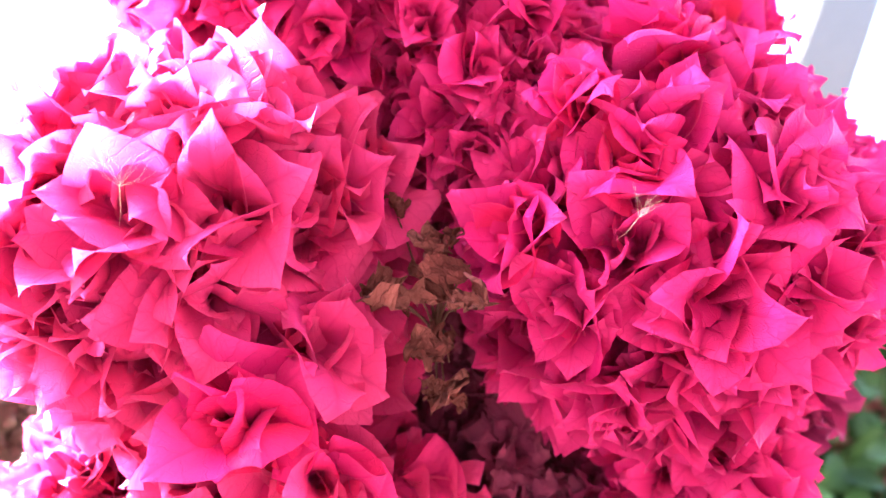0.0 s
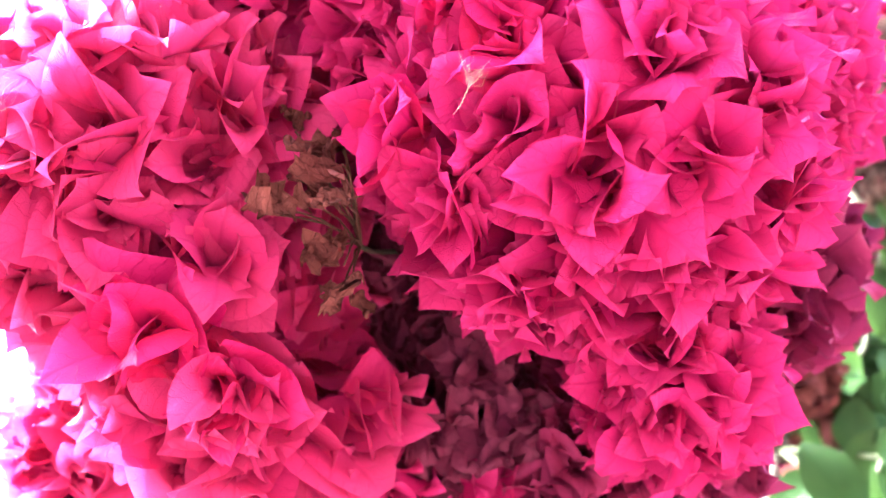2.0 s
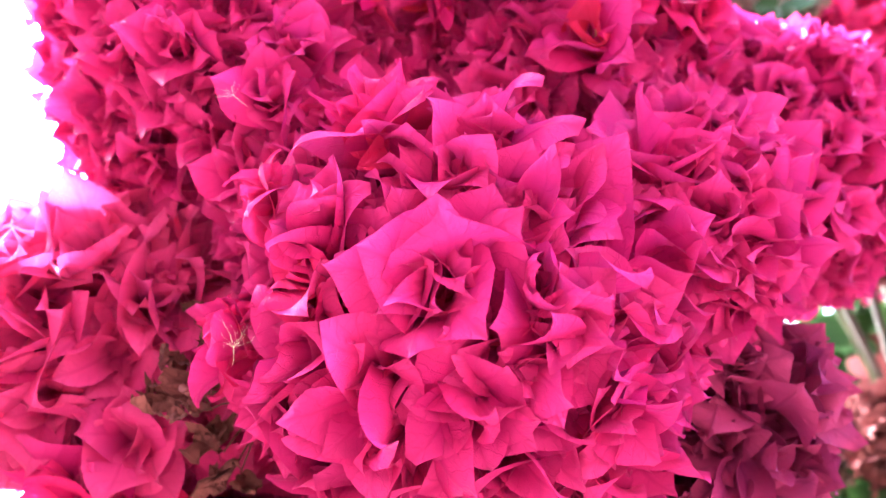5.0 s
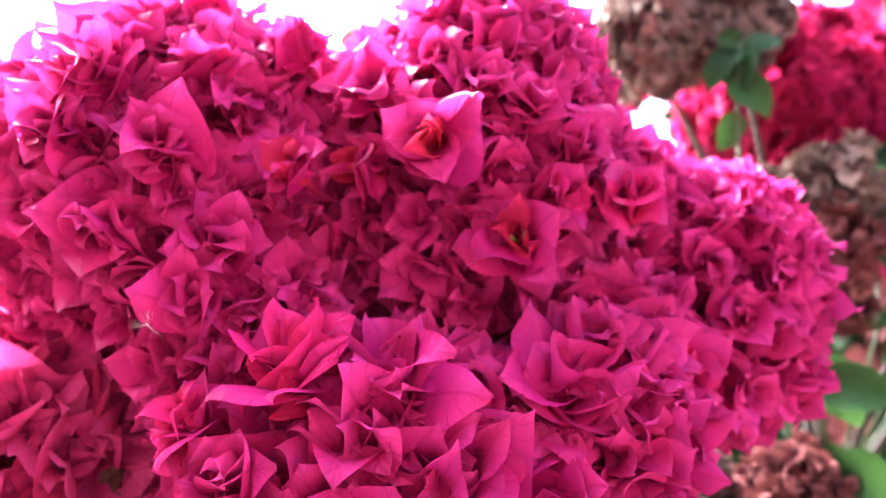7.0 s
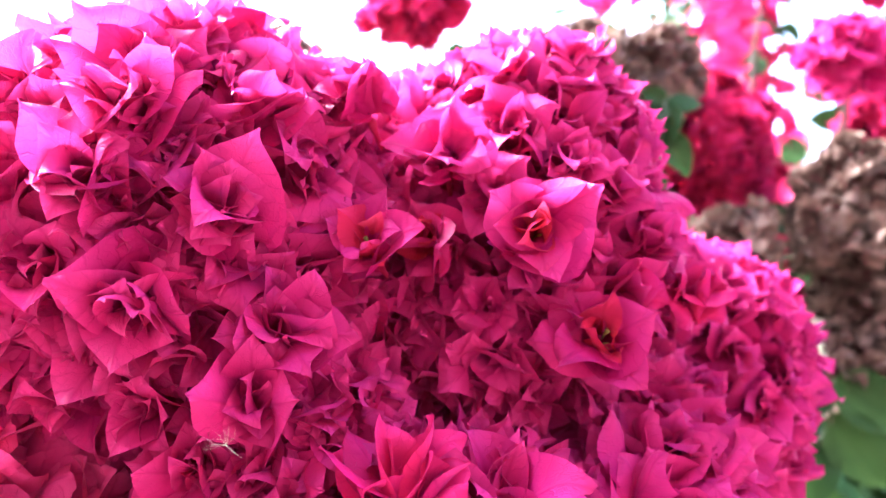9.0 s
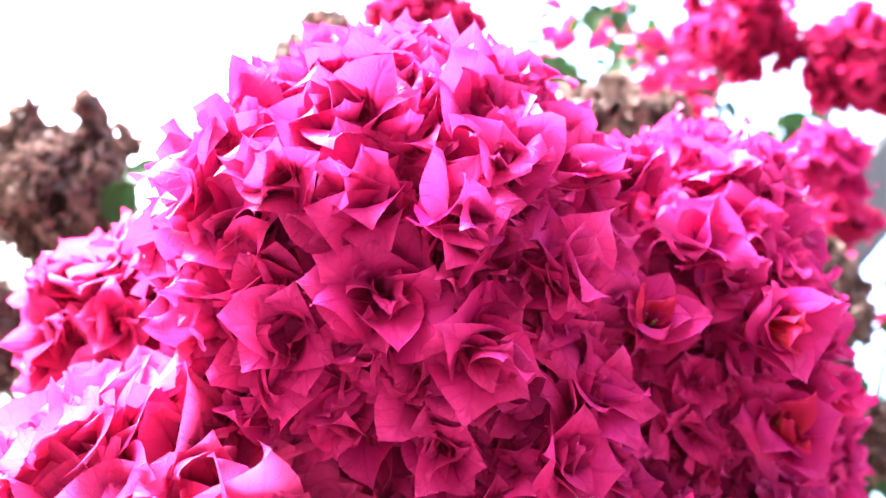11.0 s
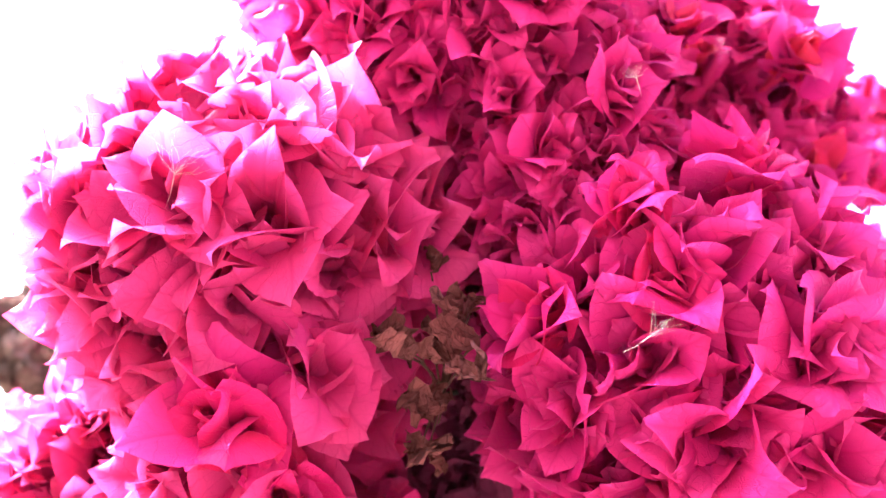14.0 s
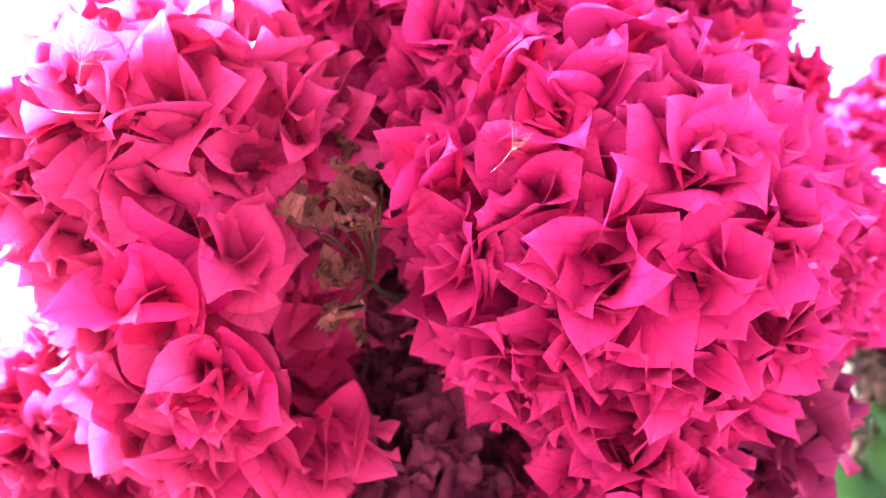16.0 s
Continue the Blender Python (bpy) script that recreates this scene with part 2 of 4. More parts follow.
def part(name, data, parent, label="", m=None, kind=""):
    ob = new(name, data)
    ob.parent = parent
    if m is not None:
        ob.matrix_basis = m
    return tagged(ob, label=label, kind=kind)


def thing(name, place, label, category, group="", kind=""):
    ob = new(name)
    ob.empty_display_size = 0.01
    ob.location = place
    return tagged(ob, label, category, group, kind)


# ---- bracts ----
shape_rng = random.Random(11)


# Rings of a double flower: bracts in it, lean from the axis at the foot and at the tip (degrees), length, distance of the foot from the axis.
RINGS = ((5, 28, 56, 1.0, 0.05), (4, 18, 40, 1.0, 0.06), (4, 10, 27, 0.95, 0.07), (2, 4, 16, 0.78, 0.05))


def sheet(rng, ring, ruffle=1.0, across=6):
    """One bract in the flower's own space: a piece of a funnel round the z axis, with an undulating rim and a drawn-out tip."""
    count, lean0, lean1, length, foot = RINGS[ring]
    lean0, lean1 = radians(lean0 + rng.uniform(-7, 7) * ruffle), radians(lean1 + rng.uniform(-17, 17) * ruffle)
    width, hook = rng.uniform(0.74, 1.0) * length, rng.uniform(-0.9, 1.9) * ruffle
    length *= rng.uniform(0.88, 1.12)
    ph, waves, high = rng.uniform(0, 6.28), rng.uniform(3.5, 7.5), rng.uniform(0.05, 0.18) * ruffle
    lop, sway, spiral, flare = rng.uniform(-0.08, 0.08), rng.uniform(-0.26, 0.26), rng.uniform(0.01, 0.10), rng.uniform(-0.28, 0.30)
    crease, drawn = rng.uniform(0.01, 0.07), rng.uniform(0.0, 1.0)
    verts, uvs, faces = [], [], []
    r, h, last = foot, 0.0, 0.0
    for (s, w), w2 in zip(OUTLINE, DRAWN):
        w += (w2 - w) * drawn
        mid = 0.5 * (s + last)
        ang = lean0 + (lean1 - lean0) * mid ** 1.25 + hook * max(0.0, mid - 0.72) * 3
        r += (s - last) * length * math.sin(ang)
        h += (s - last) * length * math.cos(ang)
        last = s
        half = 0.5 * width * max(w, 0.012) * (1 + 0.04 * math.sin(ph + 13 * s))
        bow = max(r, 0.16) * 1.25 + 0.10
        for i in range(across + 1):
            u = i / across * 2 - 1
            arc = u * half + (lop * math.sin(3.14 * s) + sway * s ** 2.4) * length * 0.6
            a = max(-1.5, min(1.5, arc / bow))
            off = high * abs(u) ** 1.4 * math.sin(ph + waves * s + (2.2 if u > 0 else 0.0)) * min(1.0, 2.5 * s) * (0.35 + 0.65 * w)
            off += spiral * u + flare * u * u * w - crease * (1 - abs(u)) * w
            rr, hh = bow - 0.0 + off * math.cos(ang), h - off * math.sin(ang)
            # the sheet is bowed about a line at the distance bow, then set so that its middle runs along the funnel
            x, y = rr * math.sin(a), rr * math.cos(a) - bow + r
            verts.append((x, y, hh))
            uvs.append((0.5 + 0.5 * u * max(w, 0.02), s))
    for j in range(len(OUTLINE) - 1):
        for i in range(across):
            k = j * (across + 1) + i
            faces.append((k + 1, k, k + across + 1, k + across + 2))
    return verts, faces, uvs


def crumple(shape, amount, seed):
    v = [tuple(Vector(p) + amount * noise.noise_vector(Vector(p) * 4.0 + Vector((seed, 0, 0)))) for p in shape[0]]
    return v, shape[1], shape[2]


SETS = {}
for key, mat in (("magenta", MAGENTA), ("hazed", HAZED_MAGENTA), ("coral", CORAL), ("young", YOUNG), ("faded", FADED_SHADED), ("mauve", SHADED_MAUVE), ("crimson", CRIMSON), ("dried", DRIED), ("ashen", ASHEN)):
    SETS[key] = []
    for ring in range(4):
        shapes = [sheet(shape_rng, ring, 1.6 if key in ("dried", "ashen", "faded") else 1.0, 4 if key in ("dried", "ashen", "crimson") else 6) for _ in range(9 if key in ("magenta", "hazed") else 5)]
        if key in ("dried", "ashen", "faded"):
            shapes = [crumple(sh, 0.22, n * 3.1) for n, sh in enumerate(shapes)]
        SETS[key].append([(sh, mesh_from("bract", sh[0], sh[1], mat, sh[2])) for sh in shapes])
tv, tf = tube([(0, 0, -0.6), (0, 0, -0.3), (0, 0, -0.12), (0, 0, -0.04)], [0.035, 0.05, 0.10, 0.05], 5)
CALYX = mesh_from("flower", tv, tf, CRIMSON)


STYLES = {"rose": (5, 4, 4, 2), "bell": (5, 4, 2, 0), "open": (4, 3, 3, 0)}  # bracts in each ring


def rosette(rng, ruffle=1.0, style=""):
    """Poses of the bracts of one double flower, axis along z, for bracts of unit length: (pose, ring)."""
    out = []
    turn = rng.uniform(0, 6.28)
    counts = STYLES[style or rng.choice(("rose", "rose", "bell"))]
    spread = rng.uniform(-0.22, 0.10) * ruffle
    if style == "bell":
        spread = 0.5 * abs(spread)
    for ring, count in enumerate(counts):
        turn += 0.7
        wide = spread + (0.20 if style == "bell" and ring == 0 else 0.15 if style == "open" else 0.0)
        for i in range(count):
            a = turn + 2 * math.pi * i / count + rng.uniform(-0.40, 0.40) * ruffle
            s = rng.uniform(0.78, 1.12)
            m = Matrix.Rotation(a, 4, "Z") @ Matrix.Rotation(rng.uniform(-0.20, 0.20) * ruffle - wide, 4, "X") @ Matrix.Rotation(rng.uniform(-0.24, 0.24) * ruffle, 4, "Y")
            out.append((m @ Matrix.Diagonal((s, s, s, 1)), ring))
    return out


def axis_pose(place, axis, spin, size):
    q = Vector(axis).to_track_quat("Z", "Y").to_matrix().to_4x4()
    return Matrix.Translation(place) @ q @ Matrix.Rotation(spin, 4, "Z") @ Matrix.Diagonal((size, size, size, 1))


class Heap:
    """Collects many small shapes into one mesh."""

    def __init__(self):
        self.v, self.f, self.uv, self.n = [], [], [], 0

    def add(self, shape, m):
        v = np.asarray(shape[0]) @ np.array(m.to_3x3()).T + np.array(m.translation)
        self.v.append(v)
        self.f.extend(tuple(i + self.n for i in face) for face in shape[1])
        self.uv.append(np.asarray(shape[2]))
        self.n += len(v)

    def mesh(self, name, mat):
        return mesh_from(name, np.concatenate(self.v).tolist(), self.f, mat, np.concatenate(self.uv))


def flower(head, place, axis, size, kind, rng, style=""):
    """One double flower of single bracts under a flower head."""
    outer, inner = SETS["magenta" if kind in ("coral", "young") else kind], SETS[kind]
    base = Vector(place) - Vector(axis) * size * 0.5
    inv = Matrix.Translation(head.location).inverted()
    fl = part("flower", CALYX, head, m=inv @ axis_pose(base, axis, rng.uniform(0, 6.28), size))
    for m, ring in rosette(rng, 1.0, style):
        pick = inner if (ring >= 2 or (kind == "coral" and ring == 1)) else outer
        if kind in ("hazed", "faded", "mauve", "crimson", "dried", "ashen"):
            pick = inner
        shape, me = rng.choice(pick[ring])
        part("bract", me, fl, m=m)
    if kind == "young":
        for i in range(3):
            a = i * 2.1 + rng.uniform(-0.3, 0.3)
            v, f = tube([(0.05 * math.cos(a), 0.05 * math.sin(a), 0.1), (0.08 * math.cos(a), 0.08 * math.sin(a), 0.28), (0.13 * math.cos(a), 0.13 * math.sin(a), 0.34)], [0.018, 0.022, 0.036], 6)
            part("stamen", mesh_from("stamen", v, f, STAMEN), fl, "pale yellow flower tube")
    return fl


FEET = {}


def flower_head(span, size, specials, label, kind="magenta", spacing=0.030, seed=1, group="flower heads of the bush", loose=False, name="flower_head", swell=1.0, reach=1.0):
    """A ball of double flowers round centre. specials: (kind, rows of x, y, z, spread). The side towards the path has single bracts, the rest is joined."""
    rng = random.Random(seed)
    centre, radii = SPANS[span]
    c, r = Vector(centre), Vector(radii)
    head = thing(name, centre, label, "flower head", group)
    spots = [(Vector(row[:3]), Vector(row[3:6]).normalized(), row[6] * swell, row[7], True) for row in FEATURES.get(span, ())]
    for k, rows in specials:
        for x, y, z, spread in rows:
            p = Vector((x, y, z))
            far = Vector(((p.x - c.x) / r.x, (p.y - c.y) / r.y, (p.z - c.z) / r.z)).length
            if far > 1.10 * reach:
                p = c + (p - c) * (1.05 * reach / far)
            if k in ("young", "coral"):
                far = Vector(((p.x - c.x) / r.x, (p.y - c.y) / r.y, (p.z - c.z) / r.z)).length
                p = c + (p - c) * max(1.0, (1.17 if k == "young" else 1.10) / far)
            if any((p - spot).length < gap for spot, gap in CLEAR):
                continue
            if any((p - q[0]).length < max(size, q[2]) * 0.78 for q in spots):
                continue
            ax = (p - c)
            ax = Vector((ax.x / r.x ** 1.3, ax.y / r.y ** 1.3, ax.z / r.z ** 1.3)).normalized()
            spots.append((p, ax, min(max(spread, size * 0.85), size * 1.2), k, True))
    own = len(spots)
    chosen = {n: row[8] for n, row in enumerate(FEATURES.get(span, ()))}
    area = 4 * math.pi * ((r.x * r.y) ** 1.6 / 3 + (r.x * r.z) ** 1.6 / 3 + (r.y * r.z) ** 1.6 / 3) ** (1 / 1.6)
    n = int(area / (spacing * spacing * 0.66))
    for i in range(n):
        h = 1 - 2 * (i + 0.5) / n
        a = i * 2.399963 + rng.uniform(-0.2, 0.2)
        q = math.sqrt(max(0, 1 - h * h))
        d = Vector((q * math.cos(a), q * math.sin(a), h))
        p = c + Vector((d.x * r.x, d.y * r.y, d.z * r.z)) * rng.uniform(0.9, 1.0)
        if any((p - s[0]).length < spacing * (1.05 if s[3] == "young" else 0.85) for s in spots[:own]):
            continue
        if any(((p - oc).x / orr.x) ** 2 + ((p - oc).y / orr.y) ** 2 + ((p - oc).z / orr.z) ** 2 < 0.8 for oc, orr in ((Vector(o), Vector(q)) for key, (o, q) in SPANS.items() if key != span)):
            continue
        if any((p - spot).length < gap for spot, gap in CLEAR):
            continue
        ax = Vector((d.x / r.x, d.y / r.y, d.z / r.z)).normalized()
        spots.append((p, ax, size * rng.uniform(0.85, 1.1), kind, d.y < -0.3 and not loose))
    heap = Heap()
    for n, (p, ax, s, k, near) in enumerate(spots):
        if n not in chosen:
            ax = (ax + Vector([rng.uniform(-0.2, 0.2) for _ in range(3)])).normalized()
        if near:
            flower(head, p, ax, s, k, rng, chosen.get(n, ""))
        else:
            pose0 = axis_pose(p - ax * s * 0.5 - c, ax, rng.uniform(0, 6.28), s)
            for m, ring in rosette(rng):
                heap.add(rng.choice(SETS[k][ring])[0], pose0 @ m)
    for _ in range(int(len(spots) * 9)):
        d = Vector((rng.gauss(0, 1), rng.gauss(0, 1), rng.gauss(0, 1))).normalized()
        p = Vector((d.x * r.x, d.y * r.y, d.z * r.z)) * rng.uniform(0.25, 0.78)
        ax = (d + Vector([rng.uniform(-0.5, 0.5) for _ in range(3)])).normalized()
        if any((p + c - spot).length < gap + 0.012 for spot, gap in CLEAR):
            continue
        heap.add(rng.choice(SETS[kind][2])[0], axis_pose(p, ax, rng.uniform(0, 6.28), size * 0.9))
    if heap.n:
        base_mat = SETS[kind][0][0][1].materials[0]
        part("bract_filling", heap.mesh("bract_filling", base_mat), head, kind="stuff")
    foot = c.lerp(HUB, 0.5)
    v, f = tube([Vector(), *[p - c for p in bowed(c, foot, -0.008, 6, 0.002, rng)][1:]], [0.0016] * 7, 6)
    part("stem", mesh_from("stem", v, f, BARK), head)
    FEET[SPANS[span]] = foot
    return head

# ---- ground ----
def ground():
    bm = bmesh.new()
    n = 40
    rows = []
    for j in range(n + 1):
        row = []
        for i in range(n + 1):
            x, y = ((2 * i / n - 1) ** 3) * 400, ((2 * j / n - 1) ** 3) * 400
            near = math.exp(-(x * x + y * y) / 60)
            row.append(bm.verts.new((x, y, 0.05 * near * noise.noise(Vector((x * 0.9, y * 0.9, 0))))))
        rows.append(row)
    for j in range(n):
        for i in range(n):
            bm.faces.new((rows[j][i], rows[j][i + 1], rows[j + 1][i + 1], rows[j + 1][i]))
    me = bpy.data.meshes.new("ground")
    bm.to_mesh(me)
    me.materials.append(SOIL)
    tagged(new("ground", me), "bare brown garden soil under the bush", "ground", kind="structure")


ground()


# Unseen wall added behind the camera to cut sky light from the front.
def south_sky_block():
    bm = bmesh.new()
    bmesh.ops.create_cube(bm, size=1.0, matrix=Matrix.Translation((0, -1.62, 2.15)) @ Matrix.Diagonal((9.0, 0.24, 4.34, 1)))
    bmesh.ops.bevel(bm, geom=list(bm.edges), offset=0.01, segments=1, affect="EDGES")
    me = bpy.data.meshes.new("wall_south")
    bm.to_mesh(me)
    me.materials.append(BLOCK_DARK)
    tagged(new("wall_south", me), "unseen dark brown wall added to block sky light", "wall", kind="structure")


south_sky_block()


# Second unseen wall, added to keep low sky light off the right side.
def east_sky_block():
    bm = bmesh.new()
    bmesh.ops.create_cube(bm, size=1.0, matrix=Matrix.Translation((1.75, -0.36, 1.45)) @ Matrix.Diagonal((0.24, 2.27, 2.94, 1)))
    bmesh.ops.bevel(bm, geom=list(bm.edges), offset=0.01, segments=1, affect="EDGES")
    me = bpy.data.meshes.new("wall_east")
    bm.to_mesh(me)
    me.materials.append(BLOCK_DARK)
    tagged(new("wall_east", me), "unseen dark brown wall added to block sky light", "wall", kind="structure")


east_sky_block()

# ---- flower heads of the near bush: chosen flowers first, the rest filled in ----
L_OPEN = (
    (-0.049, 0.169, 1.704, 0.025), (-0.065, 0.173, 1.680, 0.024), (-0.027, 0.182, 1.695, 0.027), (-0.046, 0.171, 1.689, 0.020),
    (-0.090, 0.177, 1.687, 0.022), (-0.082, 0.178, 1.721, 0.022), (-0.045, 0.182, 1.725, 0.022), (-0.027, 0.188, 1.717, 0.021),
    (-0.110, 0.185, 1.699, 0.021), (-0.091, 0.190, 1.673, 0.021), (-0.050, 0.187, 1.679, 0.021), (-0.067, 0.186, 1.744, 0.020),
    (-0.021, 0.201, 1.692, 0.021), (-0.105, 0.191, 1.722, 0.020), (-0.128, 0.201, 1.719, 0.019), (-0.078, 0.175, 1.699, 0.019),
)
L2_OPEN = (
    (-0.100, 0.188, 1.756, 0.025), (-0.080, 0.186, 1.762, 0.024), (-0.114, 0.190, 1.734, 0.023), (-0.091, 0.176, 1.734, 0.024),
    (-0.062, 0.178, 1.735, 0.024), (-0.115, 0.188, 1.713, 0.023), (-0.072, 0.172, 1.719, 0.023),
)
LLOW_OPEN = (
    (-0.030, 0.212, 1.676, 0.021), (-0.011, 0.230, 1.670, 0.021), (-0.068, 0.207, 1.666, 0.021), (-0.006, 0.242, 1.651, 0.018),
    (-0.024, 0.189, 1.652, 0.020), (-0.022, 0.213, 1.626, 0.022),
)
LLOW_CORAL = (
    (-0.040, 0.205, 1.657, 0.023), (-0.017, 0.218, 1.646, 0.022), (-0.055, 0.214, 1.645, 0.022), (-0.012, 0.205, 1.637, 0.024),
)
LL_OPEN = (
    (-0.121, 0.264, 1.639, 0.025), (-0.104, 0.250, 1.654, 0.020), (-0.103, 0.264, 1.633, 0.022), (-0.137, 0.266, 1.653, 0.022),
    (-0.069, 0.246, 1.627, 0.028), (-0.053, 0.259, 1.616, 0.026), (-0.101, 0.242, 1.640, 0.022),
)
R_OPEN = (
    (0.055, 0.173, 1.699, 0.019), (0.079, 0.182, 1.702, 0.018), (0.036, 0.182, 1.687, 0.022), (0.083, 0.195, 1.682, 0.025),
    (0.063, 0.201, 1.671, 0.021), (0.119, 0.207, 1.700, 0.025), (0.098, 0.187, 1.717, 0.021), (0.129, 0.229, 1.686, 0.023),
    (0.050, 0.218, 1.663, 0.021), (0.081, 0.220, 1.668, 0.022), (0.105, 0.210, 1.686, 0.020), (0.086, 0.191, 1.738, 0.025),
    (0.075, 0.188, 1.758, 0.023), (0.055, 0.180, 1.758, 0.021), (0.123, 0.211, 1.745, 0.023), (0.143, 0.233, 1.764, 0.026),
    (0.104, 0.202, 1.767, 0.021), (0.058, 0.177, 1.725, 0.025), (0.119, 0.210, 1.722, 0.023), (0.144, 0.246, 1.742, 0.025),
)
R_OPEN_MORE = (
    (0.122, 0.217, 1.767, 0.021), (0.148, 0.273, 1.734, 0.025), (0.128, 0.237, 1.714, 0.021),
)
R_CORAL = (
    (0.047, 0.170, 1.716, 0.019), (0.027, 0.182, 1.713, 0.018),
)
T_OPEN = (
    (-0.069, 0.154, 1.822, 0.024), (-0.035, 0.152, 1.799, 0.025), (-0.013, 0.159, 1.826, 0.025), (-0.022, 0.165, 1.780, 0.024),
    (0.012, 0.170, 1.825, 0.024), (-0.045, 0.165, 1.781, 0.022), (-0.001, 0.170, 1.797, 0.022), (-0.066, 0.175, 1.782, 0.022),
    (-0.050, 0.153, 1.832, 0.022), (-0.029, 0.166, 1.851, 0.024), (-0.097, 0.175, 1.823, 0.023), (0.030, 0.183, 1.807, 0.023),
    (0.019, 0.185, 1.772, 0.021), (0.016, 0.195, 1.752, 0.024), (-0.014, 0.213, 1.746, 0.022), (0.031, 0.186, 1.789, 0.021),
    (-0.053, 0.202, 1.761, 0.022), (-0.089, 0.168, 1.836, 0.022), (-0.006, 0.207, 1.767, 0.022), (-0.013, 0.163, 1.846, 0.020),
)
T_OPEN_MORE = (
    (0.002, 0.174, 1.858, 0.020), (0.023, 0.152, 1.818, 0.024), (-0.039, 0.190, 1.766, 0.020), (0.046, 0.190, 1.793, 0.018),
    (0.023, 0.178, 1.850, 0.018),
)
T_CORAL = (
    (-0.080, 0.171, 1.798, 0.022),
)
Q_OPEN = (
    (0.061, 0.196, 1.854, 0.019), (0.127, 0.238, 1.848, 0.021), (0.067, 0.210, 1.812, 0.020), (0.044, 0.202, 1.875, 0.019),
    (0.056, 0.211, 1.892, 0.018), (0.076, 0.217, 1.880, 0.018), (0.098, 0.227, 1.870, 0.019), (0.114, 0.241, 1.864, 0.018),
    (0.077, 0.204, 1.851, 0.015), (0.041, 0.202, 1.859, 0.017), (0.086, 0.219, 1.805, 0.019),
)
Q_CORAL = (
    (0.131, 0.246, 1.827, 0.021), (0.151, 0.250, 1.828, 0.023),
)
Q_YOUNG = (
    (0.090, 0.198, 1.837, 0.022), (0.047, 0.179, 1.821, 0.016), (0.110, 0.226, 1.811, 0.021),
)
Q2_OPEN = (
    (0.167, 0.278, 1.832, 0.019), (0.162, 0.268, 1.812, 0.019), (0.176, 0.290, 1.815, 0.020), (0.184, 0.306, 1.800, 0.020),
    (0.177, 0.299, 1.776, 0.020), (0.192, 0.322, 1.792, 0.021), (0.172, 0.290, 1.764, 0.021), (0.147, 0.254, 1.812, 0.018),
    (0.188, 0.317, 1.779, 0.020), (0.168, 0.279, 1.797, 0.019), (0.176, 0.325, 1.760, 0.023), (0.163, 0.294, 1.824, 0.021),
)
Q2_CORAL = (
    (0.164, 0.266, 1.779, 0.020),
)
D_FADED = (
    (0.021, 0.283, 1.651, 0.019), (0.034, 0.287, 1.663, 0.018), (0.007, 0.283, 1.670, 0.018), (0.041, 0.295, 1.643, 0.018),
    (0.007, 0.291, 1.639, 0.018), (-0.006, 0.287, 1.655, 0.018), (0.024, 0.297, 1.634, 0.018),
)
B_OPEN = (
    (-0.028, 0.280, 1.632, 0.025), (-0.001, 0.298, 1.620, 0.027), (0.027, 0.312, 1.629, 0.025), (0.051, 0.327, 1.621, 0.025),
    (-0.007, 0.277, 1.643, 0.025), (-0.049, 0.277, 1.620, 0.025),
)
BR_OPEN = (
    (0.156, 0.278, 1.723, 0.022), (0.158, 0.298, 1.703, 0.025), (0.137, 0.299, 1.690, 0.025), (0.124, 0.295, 1.674, 0.023),
    (0.144, 0.320, 1.678, 0.022), (0.161, 0.333, 1.691, 0.023), (0.118, 0.308, 1.657, 0.021), (0.097, 0.318, 1.620, 0.019),
)
LT_OPEN = (
    (-0.138, 0.246, 1.775, 0.025), (-0.125, 0.238, 1.786, 0.025), (-0.141, 0.246, 1.755, 0.025),
)

